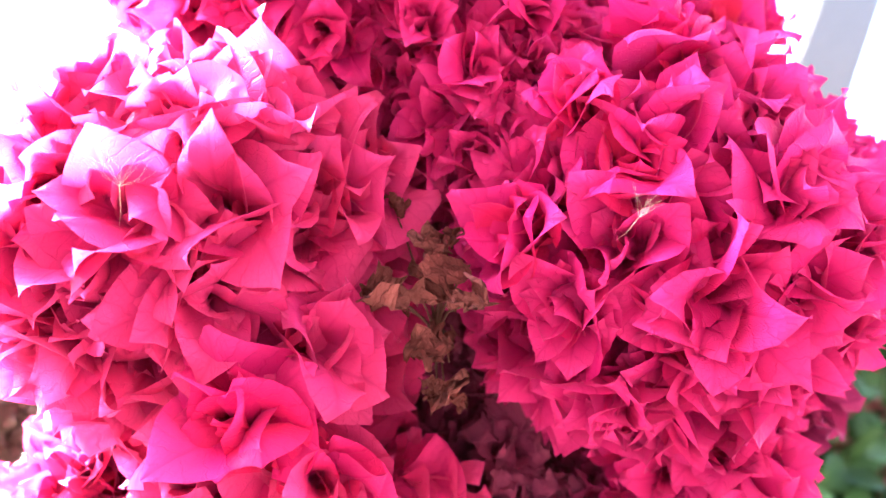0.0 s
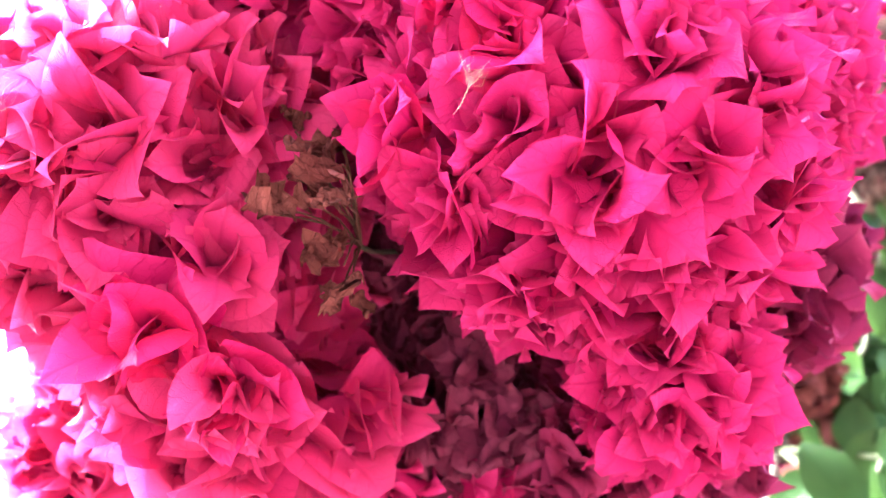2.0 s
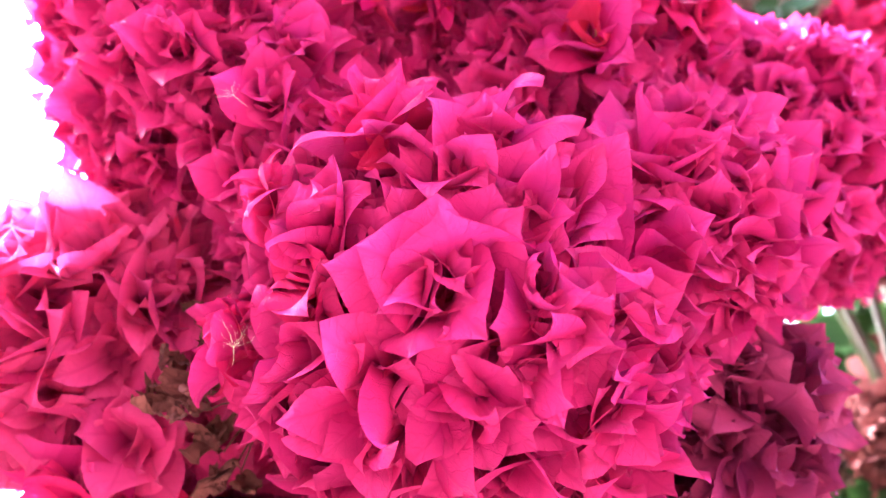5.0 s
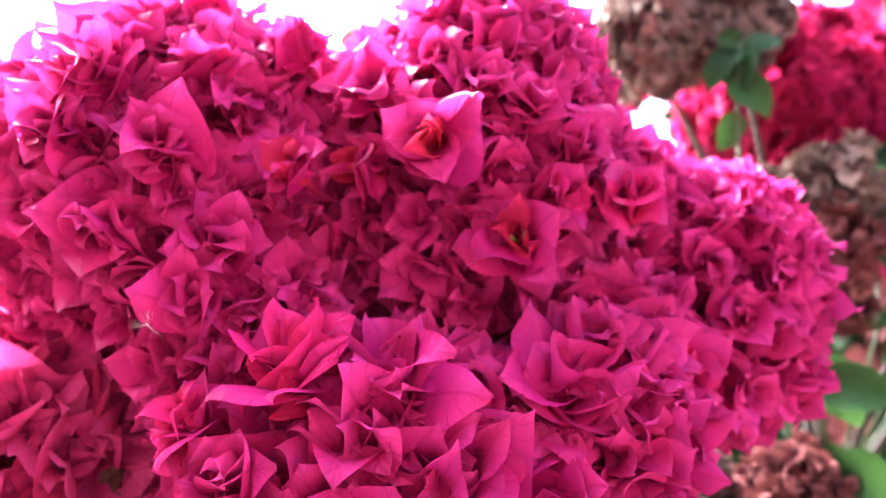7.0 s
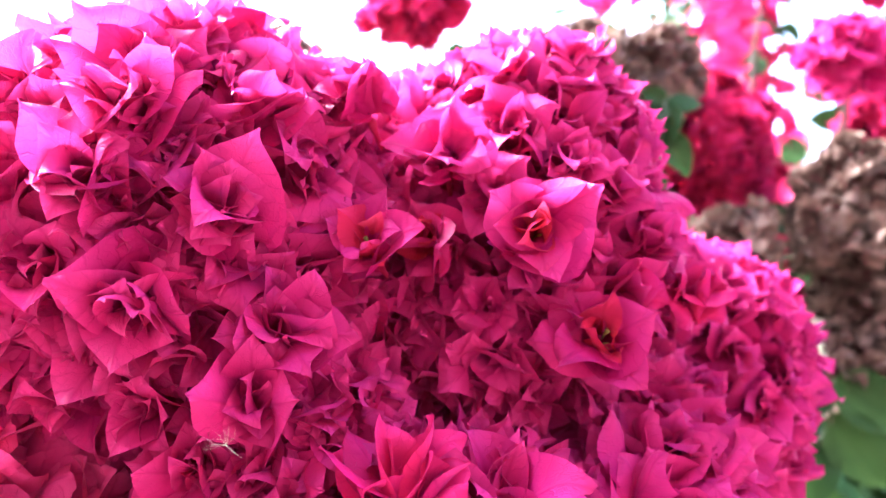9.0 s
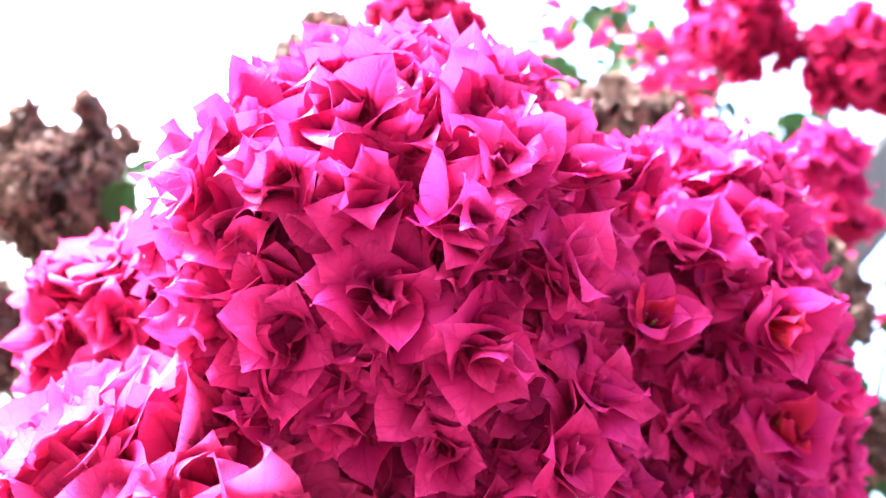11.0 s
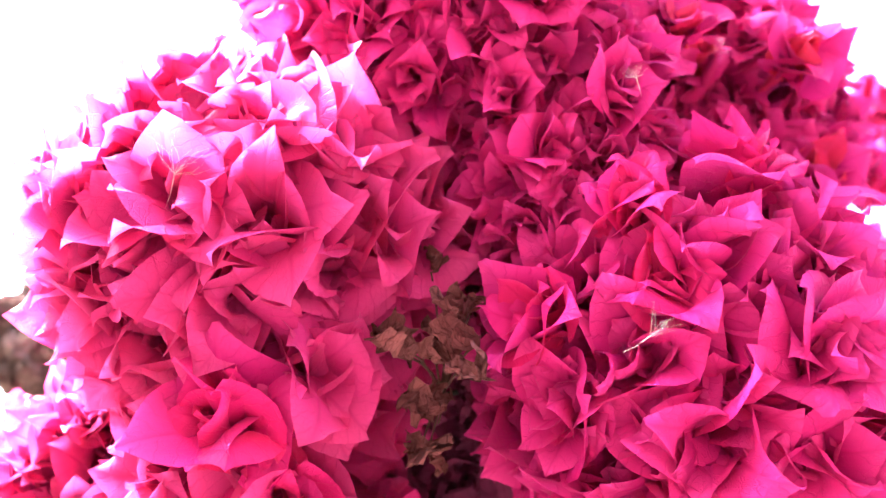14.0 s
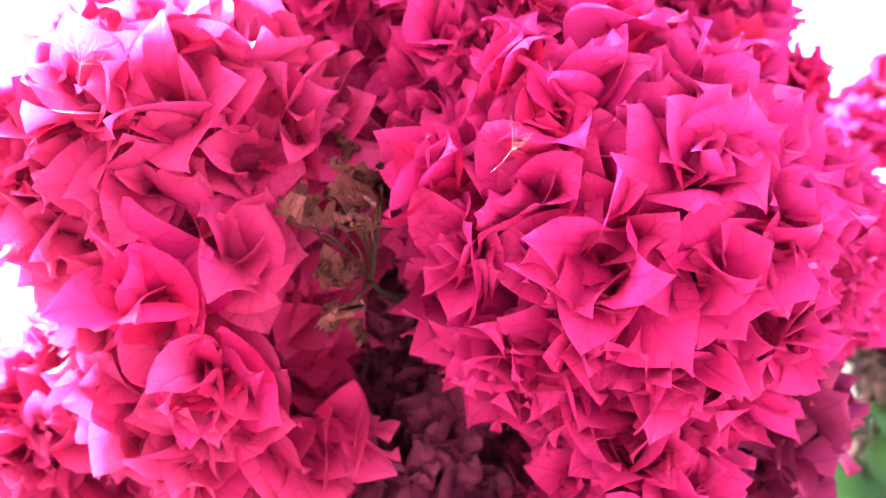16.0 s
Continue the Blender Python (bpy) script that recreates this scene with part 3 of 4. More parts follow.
# Flowers that stand out: place of the throat, the way it looks, length of its bracts, kind, style.
FEATURES = {
    "right": (
        (0.080, 0.191, 1.684, 0.0, -0.9, -0.42, 0.031, "magenta", "bell"), (0.080, 0.193, 1.709, 0.15, -1, -0.2, 0.024, "magenta", "bell"),
        (0.054, 0.185, 1.718, -0.3, -1, 0.1, 0.027, "coral", "rose"), (0.063, 0.179, 1.731, 0, -0.8, 0.6, 0.026, "magenta", "rose"),
        (0.125, 0.224, 1.713, 0.8, -0.8, 0, 0.030, "magenta", "rose"), (0.043, 0.180, 1.742, -0.3, -0.8, 0.5, 0.022, "coral", "rose"),
        (0.024, 0.190, 1.702, -0.8, -0.6, -0.1, 0.022, "coral", "rose"), (0.040, 0.196, 1.682, -0.4, -0.8, -0.5, 0.025, "magenta", "rose"),
        (0.097, 0.222, 1.675, 0.4, -0.7, -0.6, 0.032, "magenta", "rose"), (0.095, 0.197, 1.746, 0.35, -0.9, 0.25, 0.029, "magenta", "rose"),
        (0.096, 0.203, 1.766, 0.2, -0.6, 0.8, 0.028, "magenta", "rose"), (0.073, 0.187, 1.764, -0.1, -0.6, 0.8, 0.026, "coral", "rose"),
        (0.135, 0.241, 1.768, 0.6, -0.7, 0.5, 0.026, "magenta", "bell"), (0.118, 0.212, 1.738, 0.6, -0.9, 0.3, 0.028, "magenta", "rose"),
    ),
    "left": (
        (-0.049, 0.172, 1.703, 0.1, -1, -0.15, 0.030, "hazed", "bell"), (-0.073, 0.168, 1.698, -0.2, -1, -0.1, 0.030, "hazed", "bell"),
        (-0.031, 0.200, 1.702, 0.5, -0.8, -0.25, 0.026, "hazed", "bell"), (-0.082, 0.188, 1.684, -0.4, -0.9, -0.1, 0.026, "hazed", "rose"),
        (-0.025, 0.200, 1.674, 0.5, -0.8, -0.2, 0.026, "hazed", "bell"), (-0.062, 0.176, 1.728, 0.1, -0.8, 0.6, 0.034, "hazed", "rose"),
    ),
    "left_low": ((-0.046, 0.199, 1.655, -0.1, -1, 0, 0.032, "coral", "rose"), (-0.026, 0.222, 1.640, 0.1, -0.9, -0.5, 0.028, "coral", "rose")),
    "top": (
        (-0.034, 0.183, 1.784, -0.1, -0.9, -0.4, 0.025, "magenta", "bell"), (0.015, 0.190, 1.755, 0.1, -1, -0.2, 0.022, "magenta", "bell"),
        (-0.008, 0.223, 1.742, 0.1, -1, -0.1, 0.018, "magenta", "bell"), (-0.002, 0.190, 1.771, -0.1, -0.9, -0.3, 0.022, "magenta", "rose"),
        (0.033, 0.184, 1.778, 0.5, -0.8, 0.1, 0.023, "magenta", "rose"), (-0.064, 0.182, 1.798, -0.6, -0.8, -0.1, 0.025, "coral", "rose"),
        (-0.028, 0.212, 1.762, -0.1, -1, 0.1, 0.017, "magenta", "bell"), (0.015, 0.173, 1.825, 0.35, -0.9, 0.25, 0.027, "magenta", "rose"),
        (0.034, 0.187, 1.797, 0.5, -0.8, 0.2, 0.024, "magenta", "rose"), (-0.029, 0.169, 1.803, -0.1, -1, 0, 0.027, "magenta", "rose"),
        (-0.037, 0.177, 1.850, -0.1, -0.7, 0.7, 0.028, "magenta", "rose"), (-0.010, 0.164, 1.849, 0.1, -0.8, 0.6, 0.028, "magenta", "rose"),
        (0.011, 0.187, 1.859, 0.4, -0.5, 0.8, 0.025, "magenta", "rose"),
    ),
    "back": (
        (0.092, 0.213, 1.839, 0.30, -0.95, 0.15, 0.024, "young", "open"), (0.047, 0.198, 1.826, -0.1, -1, 0.3, 0.021, "young", "open"),
        (0.114, 0.238, 1.814, 0.15, -1, 0.15, 0.025, "young", "open"), (0.125, 0.255, 1.850, 0.6, -0.7, 0.3, 0.020, "magenta", "rose"),
        (0.143, 0.270, 1.837, 0.6, -0.7, 0.1, 0.022, "coral", "rose"), (0.061, 0.212, 1.860, 0, -0.9, 0.4, 0.021, "magenta", "bell"),
        (0.032, 0.208, 1.874, -0.3, -0.7, 0.6, 0.020, "magenta", "rose"), (0.078, 0.236, 1.818, 0, -1, 0.1, 0.016, "magenta", "rose"),
    ),
    "back_right": ((0.163, 0.287, 1.779, 0.6, -0.8, 0, 0.022, "coral", "rose"), (0.192, 0.355, 1.800, 1, -0.3, 0, 0.022, "magenta", "rose"), (0.180, 0.330, 1.775, 0.8, -0.5, -0.4, 0.022, "magenta", "rose"), (0.150, 0.303, 1.807, 0.3, -0.9, 0.2, 0.018, "magenta", "rose")),
    "small": ((0.096, 0.254, 1.660, 0.0, -1, 0.1, 0.031, "magenta", "rose"), (0.078, 0.264, 1.650, -0.5, -0.8, -0.2, 0.023, "magenta", "rose"), (0.112, 0.264, 1.646, 0.4, -0.9, -0.3, 0.026, "magenta", "rose"), (0.092, 0.264, 1.638, 0.0, -0.8, -0.6, 0.026, "magenta", "rose")),
}

SPANS = {
    "left": ((-0.067, 0.230, 1.712), (0.060, 0.060, 0.052)),
    "left_low": ((-0.033, 0.251, 1.656), (0.046, 0.044, 0.036)),
    "left_foot": ((-0.100, 0.288, 1.640), (0.042, 0.036, 0.038)),
    "right": ((0.078, 0.238, 1.716), (0.063, 0.060, 0.056)),
    "small": ((0.095, 0.284, 1.652), (0.028, 0.030, 0.026)),
    "top": ((-0.031, 0.230, 1.824), (0.069, 0.061, 0.071)),
    "back": ((0.074, 0.285, 1.849), (0.053, 0.056, 0.077)),
    "back_right": ((0.156, 0.366, 1.814), (0.044, 0.046, 0.058)),
    "right_back": ((0.122, 0.306, 1.772), (0.040, 0.034, 0.044)),
    "right_side": ((0.138, 0.280, 1.758), (0.026, 0.032, 0.032)),
    "neck": ((0.027, 0.222, 1.762), (0.034, 0.030, 0.034)),
    "saddle": ((0.032, 0.268, 1.832), (0.044, 0.038, 0.060)),
    "shoulder": ((0.117, 0.335, 1.832), (0.032, 0.036, 0.044)),
    "core": ((0.082, 0.335, 1.705), (0.036, 0.028, 0.050)),
}
SPANS.update({
    "faded": ((0.012, 0.318, 1.660), (0.040, 0.034, 0.040)),
    "dark": ((0.004, 0.290, 1.725), (0.040, 0.028, 0.040)),
    "middle": ((0.045, 0.300, 1.775), (0.058, 0.032, 0.045)),
    "right_foot": ((0.070, 0.335, 1.642), (0.052, 0.032, 0.042)),
    "bottom": ((-0.010, 0.328, 1.622), (0.062, 0.040, 0.034)),
    "right_low": ((0.130, 0.322, 1.698), (0.038, 0.034, 0.042)),
    "left_back": ((-0.118, 0.280, 1.776), (0.042, 0.036, 0.040)),
})
CLEAR = [(Vector((0.012, 0.270, 1.668)), 0.026), (Vector((0.0154, 0.239, 1.6574)), 0.030), (Vector((0.001, 0.208, 1.700)), 0.024), (Vector((0.006, 0.222, 1.672)), 0.030), (Vector((-0.040, 0.232, 1.746)), 0.022), (Vector((-0.052, 0.244, 1.746)), 0.022), (Vector((-0.080, 0.266, 1.742)), 0.022), (Vector((-0.110, 0.292, 1.739)), 0.022), (Vector((-0.080, 0.202, 1.653)), 0.017), (Vector((-0.112, 0.240, 1.668)), 0.019), (Vector((-0.147, 0.280, 1.683)), 0.020)]
FULL = "magenta bougainvillea flower head with pointed papery bracts"
HUB = Vector((0.030, 0.420, 1.700))
# The left heads wear the haze-paled copy of magenta.
flower_head("left", 0.034, [("hazed", L_OPEN), ("hazed", L2_OPEN)], "magenta bougainvillea flower head, large papery bracts, light haze painted in", kind="hazed", seed=3, spacing=0.0250, swell=1.06)
flower_head("left_low", 0.033, [("hazed", LLOW_OPEN), ("coral", LLOW_CORAL)], "magenta bougainvillea flower head, coral inner bracts, light haze painted in", kind="hazed", seed=4, spacing=0.028)
flower_head("left_foot", 0.026, [("hazed", LL_OPEN)], FULL + ", hanging low", kind="hazed", seed=5)
flower_head("right", 0.031, [("magenta", R_OPEN), ("magenta", R_OPEN_MORE), ("coral", R_CORAL)], "large round magenta bougainvillea flower head with layered bracts", seed=6, spacing=0.0232, swell=1.12)
flower_head("small", 0.025, [], "small bright pink bougainvillea flower head below the large one", seed=7, spacing=0.026)
flower_head("top", 0.030, [("magenta", T_OPEN), ("magenta", T_OPEN_MORE), ("coral", T_CORAL)], "dense magenta bougainvillea flower head of cupped bracts", seed=8, spacing=0.0188, reach=1.1)
flower_head("back", 0.025, [("magenta", Q_OPEN), ("coral", Q_CORAL), ("young", Q_YOUNG)], "dense magenta bougainvillea flower head with orange-red young flowers", seed=9, spacing=0.0188)
flower_head("back_right", 0.025, [("magenta", Q2_OPEN), ("coral", Q2_CORAL)], "magenta bougainvillea flower head of many small pointed bracts", seed=10, spacing=0.0215)
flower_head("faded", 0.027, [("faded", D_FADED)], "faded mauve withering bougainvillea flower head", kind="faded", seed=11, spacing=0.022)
# Added dark filler: stands in for the shade between the heads.
flower_head("dark", 0.021, [], "dark withering filler flower head standing in for deep shade", kind="faded", seed=15, spacing=0.022, loose=True)
flower_head("middle", 0.022, [], "shaded magenta bougainvillea flower head deep between larger ones", seed=16, spacing=0.024)
flower_head("right_back", 0.027, [], "magenta bougainvillea flower head in the hollow between larger ones", seed=19, spacing=0.0235)
flower_head("right_side", 0.028, [], "magenta bougainvillea flower head beside the large round one", seed=20, spacing=0.023)
flower_head("neck", 0.024, [], "magenta bougainvillea flower head of cupped bracts under the dense one", seed=22, spacing=0.021)
flower_head("saddle", 0.026, [], "magenta bougainvillea flower head joining two larger ones", seed=23, spacing=0.022)
flower_head("shoulder", 0.025, [], "magenta bougainvillea flower head leaning on the dense one", seed=24, spacing=0.022)
# This head and the next have shade painted into their mauve.
flower_head("core", 0.024, [], "mauve bougainvillea flower head behind the large one, shade painted in", seed=18, spacing=0.024, loose=True, kind="mauve")
flower_head("right_foot", 0.026, [], "mauve bougainvillea flower head low in the bush, shade painted in", seed=17, spacing=0.024, kind="mauve")
flower_head("bottom", 0.024, [("magenta", B_OPEN)], FULL + ", under the faded one", seed=12)
# Shade painted into the bract colour here too.
flower_head("right_low", 0.027, [("mauve", BR_OPEN)], "mauve bougainvillea flower head on the right, shade painted in", seed=13, kind="mauve", spacing=0.026)
flower_head("left_back", 0.022, [], FULL + ", seen against the sky", kind="hazed", seed=14)

# ---- wood of the bush ----
wood_rng = random.Random(21)
bush = thing("bougainvillea_bush", (0.06, 0.60, 0.0), "woody brown bougainvillea trunk and branches rooted in soil", "bush")


def limb(a, b, r0, r1, sag=0.0, jitter=0.006, name="branch", n=9):
    pts = [p - bush.location for p in bowed(a, b, sag, n, jitter, wood_rng)]
    v, f = tube(pts, [r0 + (r1 - r0) * i / n for i in range(n + 1)], 8)
    return part(name, mesh_from(name, v, f, BARK), bush)


limb((0.06, 0.60, -0.02), (0.05, 0.56, 1.30), 0.022, 0.012, 0.0, 0.012, "trunk", 14)
limb((0.05, 0.56, 1.30), HUB, 0.012, 0.006)
for spot in SPANS.values():
    limb(HUB, FEET[spot], 0.0040, 0.0018, wood_rng.uniform(-0.01, 0.01), 0.004)
limb((0.05, 0.56, 1.30), (0.20, 0.74, 1.70), 0.010, 0.006, 0.02)
limb((0.06, 0.595, 0.70), (-0.30, 0.80, 1.60), 0.012, 0.005, -0.03, 0.006)
limb((0.125, 0.56, 1.787), (0.205, 0.735, 1.695), 0.0060, 0.0085, 0.0, 0.003)
limb((0.125, 0.56, 1.787), (0.10, 0.52, 1.85), 0.0055, 0.003, 0.0, 0.003)
limb((-0.051, 0.240, 1.737), (-0.014, 0.243, 1.734), 0.0007, 0.0009, -0.002, 0.0006)
limb((-0.014, 0.243, 1.734), (0.012, 0.330, 1.720), 0.0009, 0.0015, 0.0, 0.0006)
limb((0.012, 0.330, 1.720), HUB, 0.0015, 0.003, 0.0, 0.002)

limb((0.004, 0.236, 1.688), (0.012, 0.330, 1.720), 0.0008, 0.0014, 0.0, 0.0008)


# ---- dried bracts caught between the heads ----
def dried_flower(spots, foot, label):
    rng = random.Random(31)
    first = Vector(spots[0][0])
    ob = thing("dried_flower", first, label, "dried flower")
    for (x, y, z), (ax, ay, az), size in spots:
        sh = blade(rng, 1.0, rng.uniform(0.50, 0.75), rng.uniform(0.3, 1.0), (rng.uniform(-0.8, 0.0), rng.uniform(0.4, 1.8)), 0.22, rng.uniform(-0.9, 0.9), 0.35, 8, rng.uniform(-0.6, 0.9), 0.9)
        sh = crumple(crumple(sh, 0.28, rng.uniform(0, 50)), 0.10, rng.uniform(50, 90))
        d = Vector((ax, ay, az)).normalized()
        face = Vector((0, -1, 0.25))
        zz = (face - d * face.dot(d)).normalized()
        xx = d.cross(zz)
        m = Matrix.Translation(Vector((x, y, z)) - first) @ Matrix((xx, d, zz)).transposed().to_4x4() @ Matrix.Rotation(rng.uniform(-0.5, 0.5), 4, "Y") @ Matrix.Diagonal((size, size, size, 1))
        part("dried_bract", mesh_from("dried_bract", sh[0], sh[1], DRIED, sh[2]), ob, m=m)
        if size < 0.009:
            continue
        v, f = tube([p - first for p in bowed((x, y, z), foot, 0.004, 5, 0.0008, rng)], [0.0003, 0.0003, 0.0004, 0.0004, 0.0005, 0.0006], 5)
        part("stalk", mesh_from("stalk", v, f, DRY_STALK), ob)
    return ob


DRY_SPOTS = (((-0.009, 0.204, 1.715), 0.009), ((0.004, 0.200, 1.704), 0.013), ((0.001, 0.192, 1.694), 0.010), ((-0.008, 0.198, 1.686), 0.014), ((0.012, 0.192, 1.685), 0.014), ((0.006, 0.212, 1.676), 0.014), ((0.005, 0.218, 1.668), 0.013), ((0.000, 0.204, 1.690), 0.012))
dry_rng = random.Random(35)
crumbs = []
for (x, y, z), s in DRY_SPOTS:
    for share, deep in ((1.15, 0.0), (0.8, 0.004), (0.6, -0.002)):
        way = (dry_rng.uniform(-1, 1), dry_rng.uniform(-0.5, 0.3), dry_rng.uniform(-1, 0.8))
        off = 0.35 * s
        crumbs.append(((x - 0.4 * s * way[0] + dry_rng.uniform(-off, off), y + deep, z - 0.4 * s * way[2] + dry_rng.uniform(-off, off)), way, s * share))
dried_flower(crumbs, (0.004, 0.236, 1.688), "brown dried bougainvillea bracts caught between fresh flower heads")


def seed_tuft(place, axis, size, count, seed):
    rng = random.Random(seed)
    ob = thing("seed_tuft", place, "fine white silky seed hairs stuck on a bract", "seed tuft", "seed tufts")
    q = Vector(axis).to_track_quat("Z", "Y")
    v, f = tube([(0, 0, 0), q @ Vector((0.05, 0.03, -0.5)) * size, q @ Vector((0.02, 0.1, -0.85)) * size], [0.00005, 0.00004, 0.00003], 4)
    part("stalk", mesh_from("stalk", v, f, SILK), ob)
    for i in range(count):
        a, s = rng.uniform(0, 6.28), rng.uniform(0.25, 1.0)
        d = Vector((math.cos(a) * s, math.sin(a) * s, rng.uniform(0.3, 1.0))).normalized() * size * rng.uniform(0.6, 1.0)
        bend = Vector([rng.uniform(-0.15, 0.15) * size for _ in range(3)])
        v, f = tube([(0, 0, 0), q @ (d * 0.5) + bend, q @ d], [0.000018, 0.000016, 0.00001], 3)
        part("hair", mesh_from("hair", v, f, SILK), ob)


seed_tuft((0.052, 0.166, 1.694), (0.6, -0.6, 0.6), 0.009, 12, 41)
seed_tuft((0.035, 0.166, 1.768), (-0.4, -0.6, 0.5), 0.006, 12, 42)
seed_tuft((-0.069, 0.160, 1.699), (0.1, -0.5, 0.8), 0.011, 16, 43)


# ---- things behind: dried heads, other heads, leaves ----
def far_head(name, centre, radius, kind, label, category, seed, size, foot, squash=1.0):
    """A flower head further off: one thing with its flowers as single parts."""
    rng = random.Random(seed)
    c = Vector(centre)
    ob = thing(name, centre, label, category, "flower heads behind the bush")
    rough = 0.95 if kind == "crimson" and seed > 60 else 0.2 if kind == "crimson" else 0.6
    n = max(16, int(4 * math.pi * radius * radius / (size * size * 0.85)))
    for i in range(n):
        h = 1 - 2 * (i + 0.5) / n
        a = i * 2.399963 + rng.uniform(-0.3, 0.3)
        q = math.sqrt(1 - h * h)
        d = Vector((q * math.cos(a), q * math.sin(a), h * squash))
        heap = Heap()
        ax = (d + Vector([rng.uniform(-0.3, 0.3) for _ in range(3)])).normalized()
        p = d * radius * (0.84 + rough * noise.noise(d * 1.9 + Vector((seed, 0, 0)))) * rng.uniform(0.85, 1.05)
        pose0 = axis_pose(p - ax * size * 0.4, ax, rng.uniform(0, 6.28), size * rng.uniform(0.85, 1.15))
        for m, ring in rosette(rng, 1.5):
            heap.add(rng.choice(SETS[kind][ring])[0], pose0 @ m)
        part("flower", heap.mesh("flower", SETS[kind][0][0][1].materials[0]), ob)
    v, f = tube([p - c for p in bowed(c, foot, 0.01, 8, 0.004, rng)], [0.002 + 0.0002 * i for i in range(9)], 6)
    part("stem", mesh_from("stem", v, f, BARK), ob)
    return ob


DRY = "brown dried bougainvillea flower head, crumpled and withered"
ASH = "grey-brown withered bougainvillea flower head, matted and dry"
PINK = "pink bougainvillea flower head, blurred by distance"
KNOT = Vector((0.20, 0.74, 1.70))
far_head("flower_head", (0.150, 0.735, 2.042), 0.098, "crimson", "round crimson bougainvillea flower head beside green leaves", "flower head", 51, 0.021, KNOT)
far_head("withered_flower", (0.190, 0.612, 1.930), 0.042, "ashen", DRY, "dried flower head", 52, 0.020, KNOT, 0.8)
far_head("withered_flower", (0.186, 0.596, 1.876), 0.043, "dried", DRY, "dried flower head", 53, 0.020, KNOT)
far_head("withered_flower", (0.066, 0.580, 2.042), 0.045, "ashen", ASH, "dried flower head", 54, 0.022, KNOT, 0.8)
far_head("withered_flower", (0.116, 0.612, 2.066), 0.036, "ashen", DRY, "dried flower head", 55, 0.020, KNOT)
far_head("withered_flower", (0.292, 0.640, 1.975), 0.056, "ashen", DRY, "dried flower head", 56, 0.022, KNOT)
far_head("withered_flower", (0.318, 0.650, 1.885), 0.058, "ashen", DRY, "dried flower head", 57, 0.022, KNOT)
far_head("withered_flower", (-0.330, 0.590, 1.868), 0.058, "ashen", ASH, "dried flower head", 58, 0.022, (-0.30, 0.80, 1.60))
far_head("withered_flower", (-0.330, 0.575, 1.738), 0.042, "ashen", ASH, "dried flower head", 59, 0.022, (-0.30, 0.80, 1.60))
far_head("withered_flower", (0.116, 0.585, 1.712), 0.036, "ashen", "pale brown dried bougainvillea flower head", "dried flower head", 60, 0.020, KNOT)
far_head("withered_flower", (0.185, 0.570, 1.728), 0.028, "dried", DRY, "dried flower head", 61, 0.020, KNOT)
far_head("withered_flower", (-0.150, 0.515, 2.012), 0.026, "ashen", ASH, "dried flower head", 62, 0.018, HUB)
far_head("flower_head", (0.223, 0.806, 2.330), 0.055, "crimson", PINK, "flower head", 63, 0.030, (0.24, 0.90, 2.0))
far_head("flower_head", (0.350, 0.775, 2.310), 0.050, "crimson", PINK, "flower head", 64, 0.030, (0.34, 0.92, 2.0))
far_head("flower_head", (0.361, 0.803, 2.127), 0.042, "crimson", PINK, "flower head", 65, 0.028, (0.34, 0.92, 2.0))
far_head("flower_head", (-0.110, 0.671, 2.150), 0.036, "crimson", PINK, "flower head", 66, 0.026, (0.0, 0.75, 1.9))
far_head("flower_head", (0.255, 0.575, 2.082), 0.027, "magenta", PINK, "flower head", 67, 0.024, (0.34, 0.92, 2.0))


leaf_rng = random.Random(71)
LEAVES = []
for _ in range(8):
    sh = blade(leaf_rng, 1.0, leaf_rng.uniform(0.6, 0.78), leaf_rng.uniform(-0.15, 0.35), (leaf_rng.uniform(-0.3, 0.1), leaf_rng.uniform(0.2, 0.9)), 0.04, leaf_rng.uniform(-0.2, 0.2), 0.12, 4)
    LEAVES.append((sh, mesh_from("leaf", sh[0], sh[1], LEAF, sh[2])))


def leaf_pose(place, towards, face, size):
    d = Vector(towards).normalized()
    z = Vector(face)
    z = (z - d * z.dot(d)).normalized()
    x = d.cross(z)
    return Matrix.Translation(place) @ Matrix((x, d, z)).transposed().to_4x4() @ Matrix.Diagonal((size, size, size, 1))


def leafy_twig(points, leaves, label):
    """A green twig with single leaves: leaves are (place on it from 0 to 1, direction, size)."""
    a = Vector(points[0])
    ob = thing("leafy_twig", a, label, "twig", "leafy twigs")
    pts = [Vector(p) for p in points]
    v, f = tube([p - a for p in pts], [0.0022 - 0.0012 * i / (len(pts) - 1) for i in range(len(pts))], 6)
    part("stem", mesh_from("stem", v, f, GREEN_STEM), ob)
    for s, way, size in leaves:
        k = min(int(s * (len(pts) - 1)), len(pts) - 2)
        p = pts[k].lerp(pts[k + 1], s * (len(pts) - 1) - k) - a
        face = Vector((leaf_rng.uniform(-0.5, 0.5), -1.0, leaf_rng.uniform(0.0, 0.9)))
        part("leaf", leaf_rng.choice(LEAVES)[1], ob, m=leaf_pose(p, way, face, size))
    return ob


GREEN = "green twig with broad pointed leaves"
leafy_twig([KNOT, (0.150, 0.62, 1.82), (0.139, 0.56, 1.923), (0.133, 0.56, 1.985), (0.132, 0.56, 2.029)], [(0.98, (-0.6, -0.1, -0.75), 0.040), (0.99, (0.05, -0.2, -0.95), 0.042), (0.86, (0.45, -0.1, -0.85), 0.040), (0.99, (0.9, 0, 0.1), 0.030), (0.72, (-0.35, 0, -0.9), 0.032), (0.99, (-0.7, 0.1, 0.5), 0.022)], GREEN)
